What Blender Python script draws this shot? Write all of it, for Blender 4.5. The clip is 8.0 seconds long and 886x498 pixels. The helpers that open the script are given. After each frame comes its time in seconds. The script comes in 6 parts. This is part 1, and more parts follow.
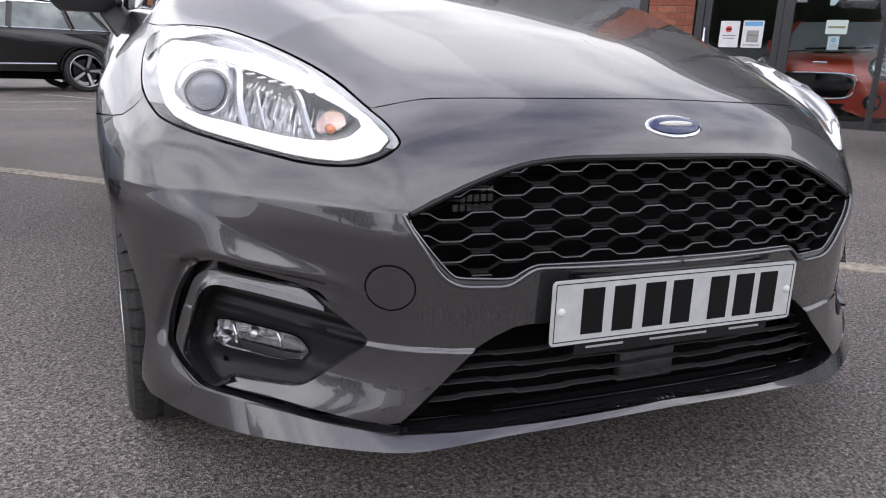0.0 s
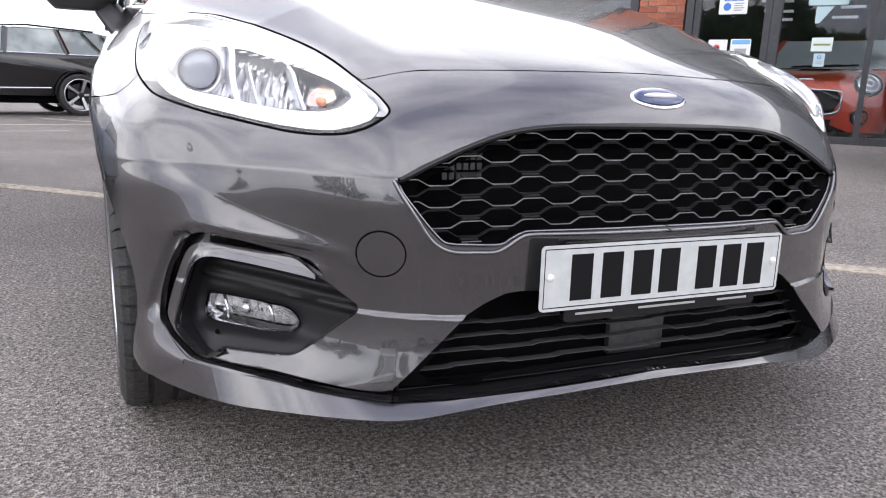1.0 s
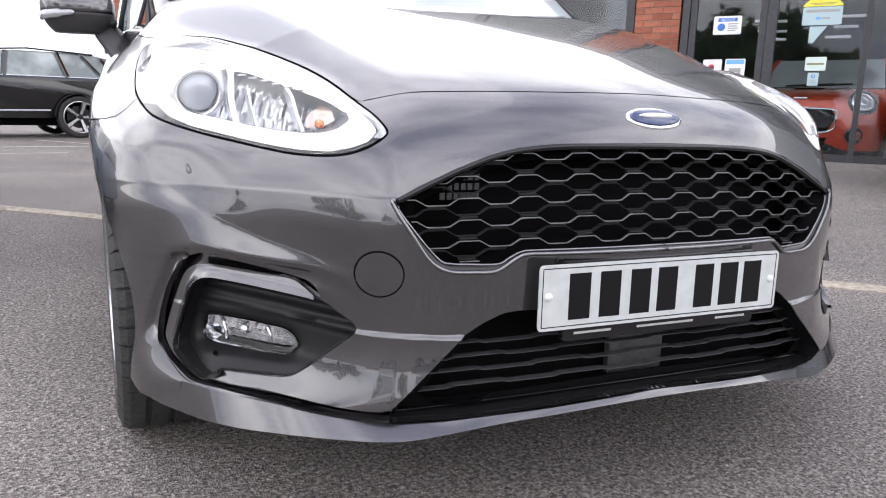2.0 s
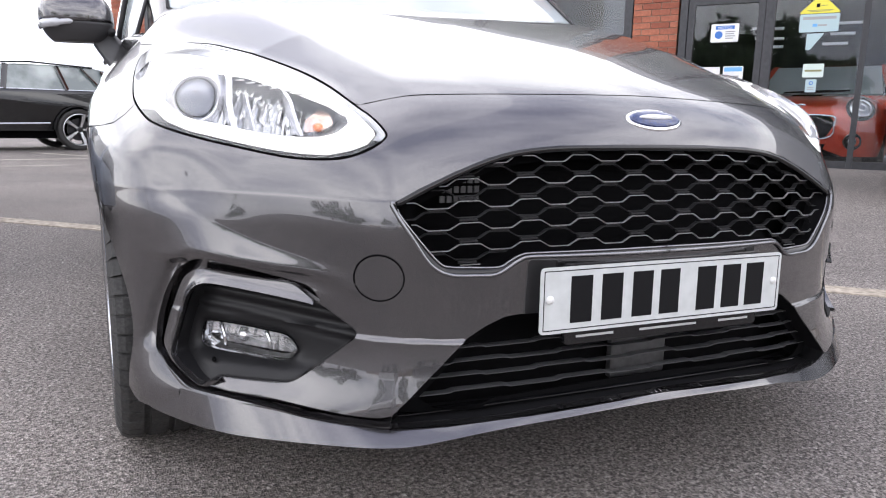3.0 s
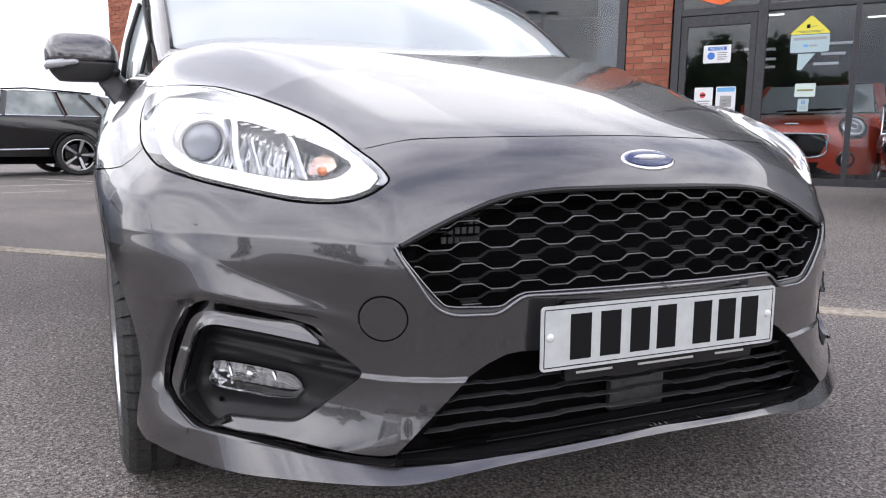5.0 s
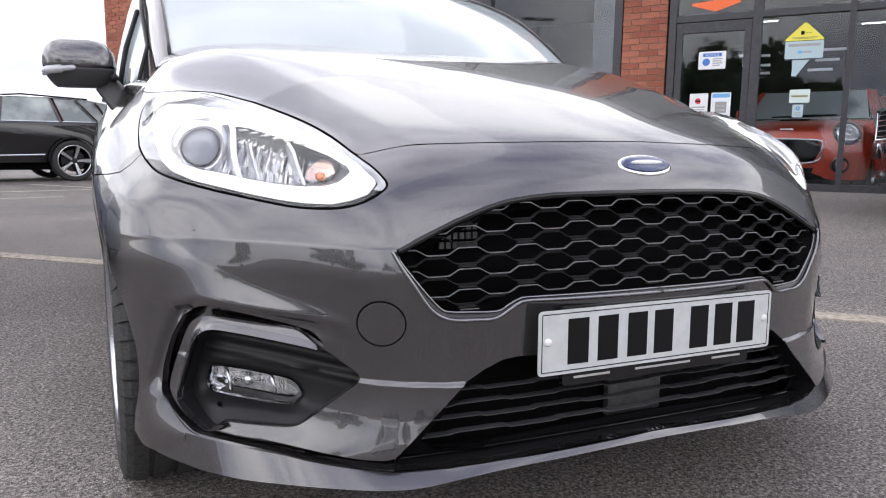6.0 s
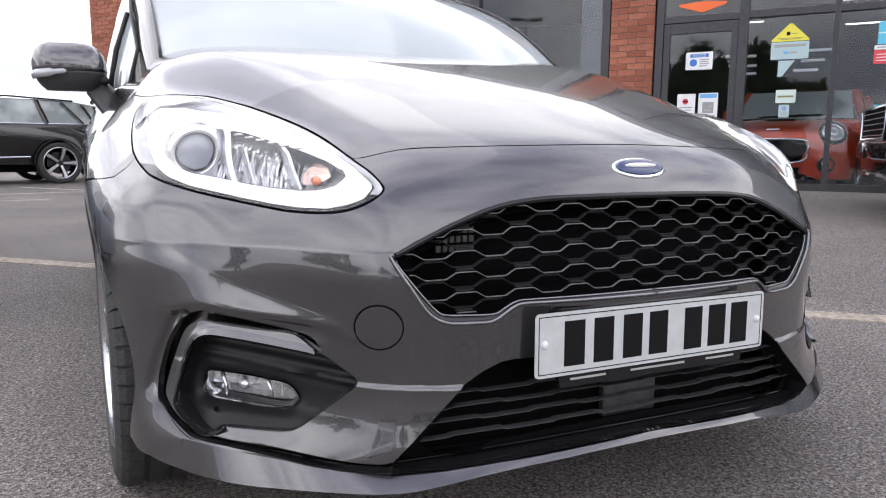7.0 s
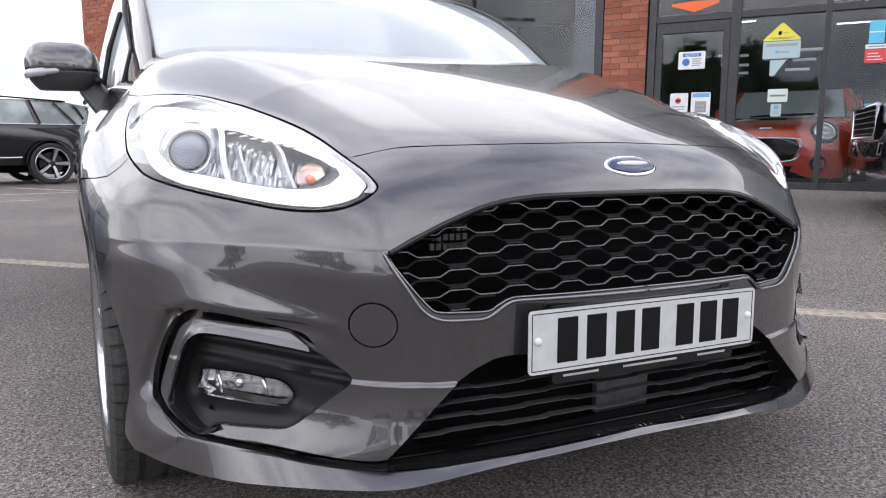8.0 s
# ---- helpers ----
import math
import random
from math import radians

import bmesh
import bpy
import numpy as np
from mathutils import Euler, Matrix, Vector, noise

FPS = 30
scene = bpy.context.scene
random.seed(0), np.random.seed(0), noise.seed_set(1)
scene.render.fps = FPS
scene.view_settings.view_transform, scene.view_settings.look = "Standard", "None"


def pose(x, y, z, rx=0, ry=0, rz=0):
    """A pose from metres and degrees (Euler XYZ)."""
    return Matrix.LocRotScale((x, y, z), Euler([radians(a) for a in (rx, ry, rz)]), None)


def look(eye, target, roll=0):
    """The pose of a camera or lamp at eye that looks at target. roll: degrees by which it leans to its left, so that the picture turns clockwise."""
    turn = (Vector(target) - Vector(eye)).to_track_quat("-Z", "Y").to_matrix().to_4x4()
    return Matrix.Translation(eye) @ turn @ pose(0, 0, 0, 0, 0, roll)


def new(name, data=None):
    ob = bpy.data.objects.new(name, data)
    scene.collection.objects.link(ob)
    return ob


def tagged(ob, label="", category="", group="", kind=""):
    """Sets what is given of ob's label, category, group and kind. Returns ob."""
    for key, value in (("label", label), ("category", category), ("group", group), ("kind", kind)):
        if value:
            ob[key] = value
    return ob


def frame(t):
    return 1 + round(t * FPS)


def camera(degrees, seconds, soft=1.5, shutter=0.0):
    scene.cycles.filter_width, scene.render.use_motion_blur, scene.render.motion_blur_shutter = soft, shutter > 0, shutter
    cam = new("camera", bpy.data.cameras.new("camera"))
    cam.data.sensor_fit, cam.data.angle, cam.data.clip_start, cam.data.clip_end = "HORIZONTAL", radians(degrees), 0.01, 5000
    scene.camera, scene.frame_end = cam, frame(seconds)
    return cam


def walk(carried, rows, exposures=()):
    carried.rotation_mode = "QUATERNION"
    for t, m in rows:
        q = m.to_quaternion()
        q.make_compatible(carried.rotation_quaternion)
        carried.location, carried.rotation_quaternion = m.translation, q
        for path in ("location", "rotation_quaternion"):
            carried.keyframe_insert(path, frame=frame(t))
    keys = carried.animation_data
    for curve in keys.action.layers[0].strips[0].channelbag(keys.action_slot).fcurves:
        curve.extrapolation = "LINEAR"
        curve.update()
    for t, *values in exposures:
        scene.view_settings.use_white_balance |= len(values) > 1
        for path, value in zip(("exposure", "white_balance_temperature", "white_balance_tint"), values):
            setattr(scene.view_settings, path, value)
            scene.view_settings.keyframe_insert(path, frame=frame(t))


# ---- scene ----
cam = camera(65.03, 8.0, soft=1.1)
PATH = [
    (0.0, pose(-0.8245, -0.9243, 0.8241, 75.08, -2.25, -21.64)),
    (0.5, pose(-0.8302, -0.9480, 0.7326, 76.67, -2.60, -21.82)),
    (1.0, pose(-0.8282, -0.9607, 0.7346, 77.20, -1.94, -22.21)),
    (1.5, pose(-0.8296, -0.9653, 0.7404, 77.99, -1.87, -22.35)),
    (3.0, pose(-0.8262, -0.9568, 0.7232, 79.65, -1.22, -22.50)),
    (3.5, pose(-0.8296, -0.9592, 0.7309, 79.19, -1.00, -22.34)),
    (4.0, pose(-0.8416, -0.9681, 0.7438, 79.89, -0.75, -22.35)),
    (4.5, pose(-0.8474, -0.9711, 0.7433, 80.81, -0.77, -22.42)),
    (5.0, pose(-0.8425, -0.9757, 0.7642, 81.18, -0.59, -22.80)),
    (6.5, pose(-0.8531, -0.9789, 0.7641, 81.77, -0.61, -23.37)),
    (7.0, pose(-0.8605, -0.9766, 0.7698, 81.69, -0.39, -24.07)),
    (7.5, pose(-0.8626, -0.9785, 0.7697, 81.65, -0.30, -24.50)),
    (8.0, pose(-0.8629, -0.9842, 0.7674, 81.68, -0.27, -24.57)),
]
EXPOSURES = [(0.0, -0.10), (0.5, 0.27), (1.0, 0.50), (1.5, 0.54), (3.0, 0.54), (3.5, 0.50), (4.5, 0.30), (6.5, 0.22), (8.0, 0.22)]
walk(cam, PATH, EXPOSURES)

# ---------------------------------------------------------------- sky and sun
SUN_EL, SUN_AZ = 58.0, 320.0          # degrees; azimuth clockwise from +y
world = bpy.data.worlds.new("sky")
scene.world = world
world.use_nodes = True
wn, wl = world.node_tree.nodes, world.node_tree.links
wn.clear()
w_out = wn.new("ShaderNodeOutputWorld")
w_bg = wn.new("ShaderNodeBackground")
w_sky = wn.new("ShaderNodeTexSky")
w_sky.sky_type = "NISHITA"
w_sky.sun_disc = False
w_sky.sun_elevation, w_sky.sun_rotation = radians(SUN_EL), radians(SUN_AZ)
w_tc = wn.new("ShaderNodeTexCoord")
w_map = wn.new("ShaderNodeMapping")
w_map.inputs["Location"].default_value = (1.7, -17.6, 6.8)
w_map.inputs["Scale"].default_value = (1.0, 1.0, 2.6)
w_noise = wn.new("ShaderNodeTexNoise")
w_noise.inputs["Scale"].default_value = 2.1
w_noise.inputs["Detail"].default_value = 7
w_noise.inputs["Roughness"].default_value = 0.56
w_ramp = wn.new("ShaderNodeValToRGB")
w_ramp.color_ramp.elements[0].position, w_ramp.color_ramp.elements[0].color = 0.34, (5.0, 5.1, 6.4, 1)
w_ramp.color_ramp.elements[1].position, w_ramp.color_ramp.elements[1].color = 0.62, (16.2, 15.9, 16.4, 1)
w_mix = wn.new("ShaderNodeMixRGB")
w_mix.inputs[0].default_value = 0.88
wl.new(w_tc.outputs["Generated"], w_map.inputs["Vector"])
wl.new(w_map.outputs["Vector"], w_noise.inputs["Vector"])
wl.new(w_noise.outputs["Fac"], w_ramp.inputs["Fac"])
wl.new(w_sky.outputs["Color"], w_mix.inputs[1])
w_sep = wn.new("ShaderNodeSeparateXYZ")
w_high = wn.new("ShaderNodeValToRGB")
w_high.color_ramp.elements[0].position, w_high.color_ramp.elements[0].color = 0.50, (1.12, 1.12, 1.10, 1)
w_high.color_ramp.elements[1].position, w_high.color_ramp.elements[1].color = 0.95, (0.78, 0.79, 0.86, 1)
w_tone = wn.new("ShaderNodeMixRGB")
w_tone.blend_type = "MULTIPLY"
w_tone.inputs[0].default_value = 1.0
wl.new(w_tc.outputs["Generated"], w_sep.inputs["Vector"])
wl.new(w_sep.outputs["Z"], w_high.inputs["Fac"])
wl.new(w_ramp.outputs["Color"], w_tone.inputs[1])
wl.new(w_high.outputs["Color"], w_tone.inputs[2])
wl.new(w_tone.outputs["Color"], w_mix.inputs[2])
wl.new(w_mix.outputs["Color"], w_bg.inputs["Color"])
w_bg.inputs["Strength"].default_value = 0.15
wl.new(w_bg.outputs["Background"], w_out.inputs["Surface"])
sun = new("sun", bpy.data.lights.new("sun", "SUN"))
sun.data.energy, sun.data.angle, sun.data.color = 0.6, radians(80), (1.0, 0.97, 0.93)
_az, _el = radians(SUN_AZ), radians(SUN_EL)
SUN_DIR = Vector((math.sin(_az) * math.cos(_el), math.cos(_az) * math.cos(_el), math.sin(_el)))
sun.matrix_world = look(SUN_DIR * 50, (0, 0, 0))


# ---------------------------------------------------------------- materials
def material(name, base=(0.5, 0.5, 0.5), rough=0.5, metal=0.0, **more):
    m = bpy.data.materials.new(name)
    m.use_nodes = True
    b = m.node_tree.nodes["Principled BSDF"]
    b.inputs["Base Color"].default_value = (*base, 1)
    b.inputs["Roughness"].default_value = rough
    b.inputs["Metallic"].default_value = metal
    for key, value in more.items():
        b.inputs[key.replace("_", " ")].default_value = value
    return m


def texture(m, kind="Noise", scale=20.0, low=None, high=None, positions=(0.35, 0.65), bump=0.0, distance=0.01, rough=None, detail=6, object_space=True):
    """A procedural grain on a material: colour between low and high, relief, roughness."""
    nt = m.node_tree
    b = nt.nodes["Principled BSDF"]
    tc = nt.nodes.new("ShaderNodeTexCoord")
    tex = nt.nodes.new("ShaderNodeTex" + kind)
    tex.inputs["Scale"].default_value = scale
    if kind == "Noise":
        tex.inputs["Detail"].default_value = detail
    nt.links.new(tc.outputs["Object" if object_space else "Generated"], tex.inputs["Vector"])
    value = tex.outputs["Fac"] if kind == "Noise" else tex.outputs["Distance"]
    if low:
        ramp = nt.nodes.new("ShaderNodeValToRGB")
        e = ramp.color_ramp.elements
        e[0].position, e[0].color = positions[0], (*low, 1)
        e[1].position, e[1].color = positions[1], (*high, 1)
        nt.links.new(value, ramp.inputs["Fac"])
        nt.links.new(ramp.outputs["Color"], b.inputs["Base Color"])
    if bump:
        bp = nt.nodes.new("ShaderNodeBump")
        bp.inputs["Strength"].default_value, bp.inputs["Distance"].default_value = bump, distance
        nt.links.new(value, bp.inputs["Height"])
        nt.links.new(bp.outputs["Normal"], b.inputs["Normal"])
    if rough:
        mr = nt.nodes.new("ShaderNodeMapRange")
        mr.inputs["To Min"].default_value, mr.inputs["To Max"].default_value = rough
        nt.links.new(value, mr.inputs["Value"])
        nt.links.new(mr.outputs["Result"], b.inputs["Roughness"])
    return m


def paint(name, base, flake=True):
    """Car paint: a metallic flake base under a clear coat."""
    m = material(name, base, 0.27, 0.9, Coat_Weight=1.0, Coat_Roughness=0.02, Coat_IOR=1.7)
    if flake:
        texture(m, "Voronoi", 900, tuple(c * 0.8 for c in base), tuple(c * 1.25 for c in base), (0.2, 0.75))
    return m


MAT_PAINT = paint("grey_metallic_paint", (0.088, 0.086, 0.091))
MAT_GLOSS_BLACK = material("gloss_black_plastic", (0.006, 0.006, 0.007), 0.12)
MAT_BLACK = texture(material("black_plastic", (0.010, 0.010, 0.011), 0.40, Specular_IOR_Level=0.28), "Noise", 350, bump=0.12, distance=0.001)
MAT_SATIN_BLACK = texture(material("satin_black_plastic", (0.045, 0.045, 0.048), 0.38), "Noise", 300, bump=0.08, distance=0.001)
# near-black, almost no gloss: the shade of deep openings put into the colour
MAT_DARK = material("cavity_shade_black", (0.003, 0.003, 0.0035), 0.8, Specular_IOR_Level=0.06)
MAT_CHROME = material("chrome", (0.75, 0.76, 0.78), 0.12, 1.0)
MAT_TRIM = material("satin_grey_trim", (0.22, 0.22, 0.23), 0.25, 0.9)
MAT_GRILLE = material("grille_black", (0.010, 0.010, 0.011), 0.7, Specular_IOR_Level=0.03)
# pale metal: sky caught on the bars' edges, put into the colour
MAT_GRILLE_EDGE = material("sky_lit_grille_edge", (0.46, 0.46, 0.47), 0.30, 0.8)
MAT_GRILLE_LINK = material("grille_link_plastic", (0.024, 0.024, 0.025), 0.5, Specular_IOR_Level=0.2)
MAT_SLAT = material("slat_plastic", (0.05, 0.05, 0.052), 0.35)
MAT_RADIATOR = texture(material("dull_grey_plastic", (0.05, 0.05, 0.052), 0.5), "Noise", 60, (0.035, 0.035, 0.037), (0.06, 0.06, 0.062))
MAT_REFLECTOR = material("lamp_reflector", (0.70, 0.71, 0.73), 0.24, 1.0)
MAT_LENS = material("clear_lens", (1, 1, 1), 0.02, 0.0, Transmission_Weight=1.0, IOR=1.07, Coat_Weight=1.0, Coat_Roughness=0.01, Coat_IOR=1.5)
MAT_BADGE = texture(material("blue_enamel", (0.01, 0.02, 0.09), 0.2, 0.2, Coat_Weight=1.0), "Noise", 90, (0.008, 0.018, 0.08), (0.02, 0.04, 0.13))
MAT_WHITE_TRIM = material("white_plastic", (0.75, 0.75, 0.74), 0.35)
MAT_PLATE = texture(material("plate_white", (0.54, 0.56, 0.56), 0.35), "Noise", 40, (0.50, 0.52, 0.52), (0.56, 0.58, 0.58))
MAT_PRINT = material("pale_print", (0.35, 0.35, 0.35), 0.5)
MAT_INK = material("black_ink", (0.006, 0.006, 0.007), 0.6, Specular_IOR_Level=0.15)
MAT_RUBBER = texture(material("tyre_rubber", (0.030, 0.030, 0.030), 0.72), "Noise", 160, (0.022, 0.022, 0.022), (0.046, 0.045, 0.044), bump=0.15, distance=0.001)


MAT_DRL = material("daytime_light", (0.9, 0.9, 0.9), 0.3)
MAT_DRL.node_tree.nodes["Principled BSDF"].inputs["Emission Color"].default_value = (1.0, 0.99, 0.97, 1)
MAT_DRL.node_tree.nodes["Principled BSDF"].inputs["Emission Strength"].default_value = 1.0
# near-white base: sky reflected on the upper bezel, put into its colour
MAT_BEZEL_SKY = material("sky_whitened_bezel", (0.80, 0.81, 0.83), 0.2, 0.2, Coat_Weight=1.0)
# faint amber: the bulb's reflection put into the dish's colour
MAT_AMBER_SOFT = material("amber_reflection_tint", (0.66, 0.50, 0.45), 0.22, 0.9)
MAT_SATIN = material("satin_silver", (0.72, 0.73, 0.76), 0.25, 0.9)
MAT_SMOKE = material("grey_lamp_bezel", (0.42, 0.43, 0.45), 0.22, 0.4)
MAT_PROJECTOR = material("projector_glass", (0.22, 0.24, 0.29), 0.06, 0.0, Coat_Weight=1.0, Coat_IOR=1.9)
MAT_AMBER = material("amber_plastic", (0.72, 0.20, 0.07), 0.15, 0.0, Coat_Weight=1.0)
MAT_DARK_GLASS = material("tinted_glass", (0.02, 0.025, 0.027), 0.02, 0.0, Coat_Weight=1.0, Coat_IOR=1.7)
MAT_CABIN = texture(material("grey_cabin_cloth", (0.06, 0.06, 0.065), 0.8), "Noise", 120, (0.04, 0.04, 0.045), (0.09, 0.09, 0.09))
MAT_HEADLINER = material("pale_headliner", (0.55, 0.55, 0.53), 0.9)
MAT_ALLOY = material("alloy_wheel", (0.55, 0.56, 0.58), 0.22, 1.0)
MAT_ALLOY_DARK = material("dark_alloy", (0.03, 0.03, 0.033), 0.3, 0.6)
# pale diffuse base stands in for bright sky reflected in the glass
MAT_SCREEN = material("sky_pale_glass", (0.58, 0.64, 0.66), 0.02, 0.0, Transmission_Weight=0.3, IOR=1.9)
MAT_TARMAC = material("tarmac", (0.16, 0.16, 0.16), 0.88)
nt = MAT_TARMAC.node_tree
_b = nt.nodes["Principled BSDF"]
_tc = nt.nodes.new("ShaderNodeTexCoord")
_v = nt.nodes.new("ShaderNodeTexVoronoi")
_v.inputs["Scale"].default_value = 210
_n1 = nt.nodes.new("ShaderNodeTexNoise")
_n1.inputs["Scale"].default_value, _n1.inputs["Detail"].default_value = 95, 8
_n2 = nt.nodes.new("ShaderNodeTexNoise")
_n2.inputs["Scale"].default_value, _n2.inputs["Detail"].default_value = 0.55, 5
for _t in (_v, _n1, _n2):
    nt.links.new(_tc.outputs["Object"], _t.inputs["Vector"])
_r1 = nt.nodes.new("ShaderNodeValToRGB")
_r1.color_ramp.elements[0].position, _r1.color_ramp.elements[0].color = 0.30, (0.072, 0.0680, 0.0655, 1)
_r1.color_ramp.elements[1].position, _r1.color_ramp.elements[1].color = 0.66, (0.315, 0.297, 0.287, 1)
nt.links.new(_n1.outputs["Fac"], _r1.inputs["Fac"])
_sep = nt.nodes.new("ShaderNodeSeparateColor")
nt.links.new(_v.outputs["Color"], _sep.inputs["Color"])
_r2 = nt.nodes.new("ShaderNodeValToRGB")
_r2.color_ramp.elements[0].position, _r2.color_ramp.elements[0].color = 0.0, (0.42, 0.40, 0.39, 1)
_r2.color_ramp.elements[1].position, _r2.color_ramp.elements[1].color = 1.0, (1.75, 1.70, 1.66, 1)
nt.links.new(_sep.outputs["Red"], _r2.inputs["Fac"])
_r3 = nt.nodes.new("ShaderNodeValToRGB")
_r3.color_ramp.elements[0].position, _r3.color_ramp.elements[0].color = 0.35, (0.78, 0.77, 0.77, 1)
_r3.color_ramp.elements[1].position, _r3.color_ramp.elements[1].color = 0.65, (1.12, 1.10, 1.08, 1)
nt.links.new(_n2.outputs["Fac"], _r3.inputs["Fac"])
_m1 = nt.nodes.new("ShaderNodeMixRGB")
_m1.blend_type = "MULTIPLY"
_m1.inputs[0].default_value = 1.0
nt.links.new(_r1.outputs["Color"], _m1.inputs[1])
nt.links.new(_r2.outputs["Color"], _m1.inputs[2])
_m2 = nt.nodes.new("ShaderNodeMixRGB")
_m2.blend_type = "MULTIPLY"
_m2.inputs[0].default_value = 1.0
nt.links.new(_m1.outputs["Color"], _m2.inputs[1])
nt.links.new(_r3.outputs["Color"], _m2.inputs[2])
nt.links.new(_m2.outputs["Color"], _b.inputs["Base Color"])
_bp = nt.nodes.new("ShaderNodeBump")
_bp.inputs["Strength"].default_value, _bp.inputs["Distance"].default_value = 0.9, 0.006
_add = nt.nodes.new("ShaderNodeMath")
_add.operation = "ADD"
nt.links.new(_v.outputs["Distance"], _add.inputs[0])
nt.links.new(_n1.outputs["Fac"], _add.inputs[1])
nt.links.new(_add.outputs["Value"], _bp.inputs["Height"])
nt.links.new(_bp.outputs["Normal"], _b.inputs["Normal"])

MAT_CHIPS = texture(material("stone_chips", (0.4, 0.38, 0.35), 0.85), "Noise", 60, (0.22, 0.20, 0.19), (0.60, 0.57, 0.53))
MAT_SETT = texture(material("buff_stone", (0.38, 0.33, 0.27), 0.9), "Noise", 26, (0.24, 0.21, 0.17), (0.46, 0.40, 0.33), bump=0.5, distance=0.006, detail=8)
MAT_LINE = texture(material("road_paint", (0.55, 0.52, 0.42), 0.8), "Noise", 14, (0.28, 0.27, 0.24), (0.62, 0.58, 0.47), (0.3, 0.6))
MAT_MORTAR = texture(material("mortar", (0.30, 0.22, 0.18), 0.95), "Noise", 60, (0.22, 0.16, 0.13), (0.36, 0.27, 0.22))
MAT_BRICK = material("red_brick", (0.36, 0.11, 0.06), 0.9)
_nt = MAT_BRICK.node_tree
_oi = _nt.nodes.new("ShaderNodeObjectInfo")
_rp = _nt.nodes.new("ShaderNodeValToRGB")
_rp.color_ramp.elements[0].color = (0.25, 0.075, 0.046, 1)
_rp.color_ramp.elements[1].color = (0.40, 0.145, 0.088, 1)
_nt.links.new(_oi.outputs["Random"], _rp.inputs["Fac"])
_tc2 = _nt.nodes.new("ShaderNodeTexCoord")
_tn = _nt.nodes.new("ShaderNodeTexNoise")
_tn.inputs["Scale"].default_value = 30
_nt.links.new(_tc2.outputs["Object"], _tn.inputs["Vector"])
_mx = _nt.nodes.new("ShaderNodeMixRGB")
_mx.blend_type = "OVERLAY"
_mx.inputs[0].default_value = 0.5
_nt.links.new(_rp.outputs["Color"], _mx.inputs[1])
_nt.links.new(_tn.outputs["Fac"], _mx.inputs[2])
_nt.links.new(_mx.outputs["Color"], _nt.nodes["Principled BSDF"].inputs["Base Color"])
MAT_FRAME = texture(material("dark_grey_frame", (0.035, 0.036, 0.042), 0.45), "Noise", 25, (0.030, 0.031, 0.036), (0.045, 0.046, 0.052))
MAT_SHOP_GLASS = material("shop_glass", (0.80, 0.84, 0.86), 0.0, 0.0, Transmission_Weight=1.0, IOR=1.5)
MAT_FASCIA = texture(material("grey_cladding", (0.22, 0.23, 0.25), 0.6), "Noise", 6, (0.19, 0.20, 0.22), (0.25, 0.26, 0.28))
MAT_REVEAL = texture(material("blue_grey_panel", (0.10, 0.115, 0.14), 0.5), "Noise", 8, (0.09, 0.10, 0.125), (0.12, 0.135, 0.16))
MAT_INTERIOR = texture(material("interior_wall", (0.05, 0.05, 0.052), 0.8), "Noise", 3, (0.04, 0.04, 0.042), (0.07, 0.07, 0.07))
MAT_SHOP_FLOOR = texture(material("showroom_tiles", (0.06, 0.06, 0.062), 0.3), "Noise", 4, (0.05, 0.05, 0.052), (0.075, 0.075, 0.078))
MAT_TUBE = material("light_tube", (0.9, 0.9, 0.9), 0.5)
MAT_TUBE.node_tree.nodes["Principled BSDF"].inputs["Emission Color"].default_value = (1, 0.98, 0.95, 1)
MAT_TUBE.node_tree.nodes["Principled BSDF"].inputs["Emission Strength"].default_value = 2.5
MAT_PAPER = texture(material("white_paper", (0.78, 0.79, 0.80), 0.6), "Noise", 12, (0.74, 0.75, 0.77), (0.82, 0.83, 0.84))
MAT_BLUE = material("blue_print", (0.05, 0.18, 0.55), 0.5)
MAT_BLUE_PALE = material("sky_blue_print", (0.16, 0.42, 0.75), 0.5)
MAT_PALE_BLUE = material("pale_blue_film", (0.42, 0.55, 0.58), 0.5)
MAT_PALE_GREEN = material("pale_green_film", (0.62, 0.72, 0.68), 0.5)
MAT_YELLOW = material("yellow_film", (0.80, 0.72, 0.08), 0.5)
MAT_OLIVE = material("olive_print", (0.25, 0.25, 0.12), 0.5)
MAT_CYAN = material("cyan_film", (0.12, 0.55, 0.78), 0.5)
MAT_RED_PRINT = material("red_print", (0.70, 0.07, 0.08), 0.5)
MAT_ORANGE = material("orange_film", (0.85, 0.16, 0.04), 0.5)
MAT_BLACK_PAINT = material("black_car_paint", (0.006, 0.006, 0.007), 0.2, 0.2, Coat_Weight=1.0, Coat_Roughness=0.02)
MAT_RED_PAINT = texture(material("red_car_paint", (0.50, 0.045, 0.015), 0.3, 0.3, Coat_Weight=1.0, Coat_Roughness=0.02), "Noise", 5, (0.46, 0.04, 0.014), (0.54, 0.05, 0.018))
MAT_BLUE_PAINT = material("pale_blue_car_paint", (0.30, 0.34, 0.42), 0.3, 0.5, Coat_Weight=1.0, Coat_Roughness=0.03)
MAT_WHITE_PAINT = material("white_car_paint", (0.75, 0.75, 0.75), 0.3, 0.0, Coat_Weight=1.0, Coat_Roughness=0.03)
MAT_LEAF = texture(material("leaves", (0.05, 0.09, 0.03), 0.7), "Noise", 1.5, (0.025, 0.05, 0.015), (0.08, 0.13, 0.045))
MAT_BARK = texture(material("bark", (0.10, 0.075, 0.05), 0.9), "Noise", 12, (0.06, 0.045, 0.03), (0.15, 0.11, 0.08), bump=0.5, distance=0.02)
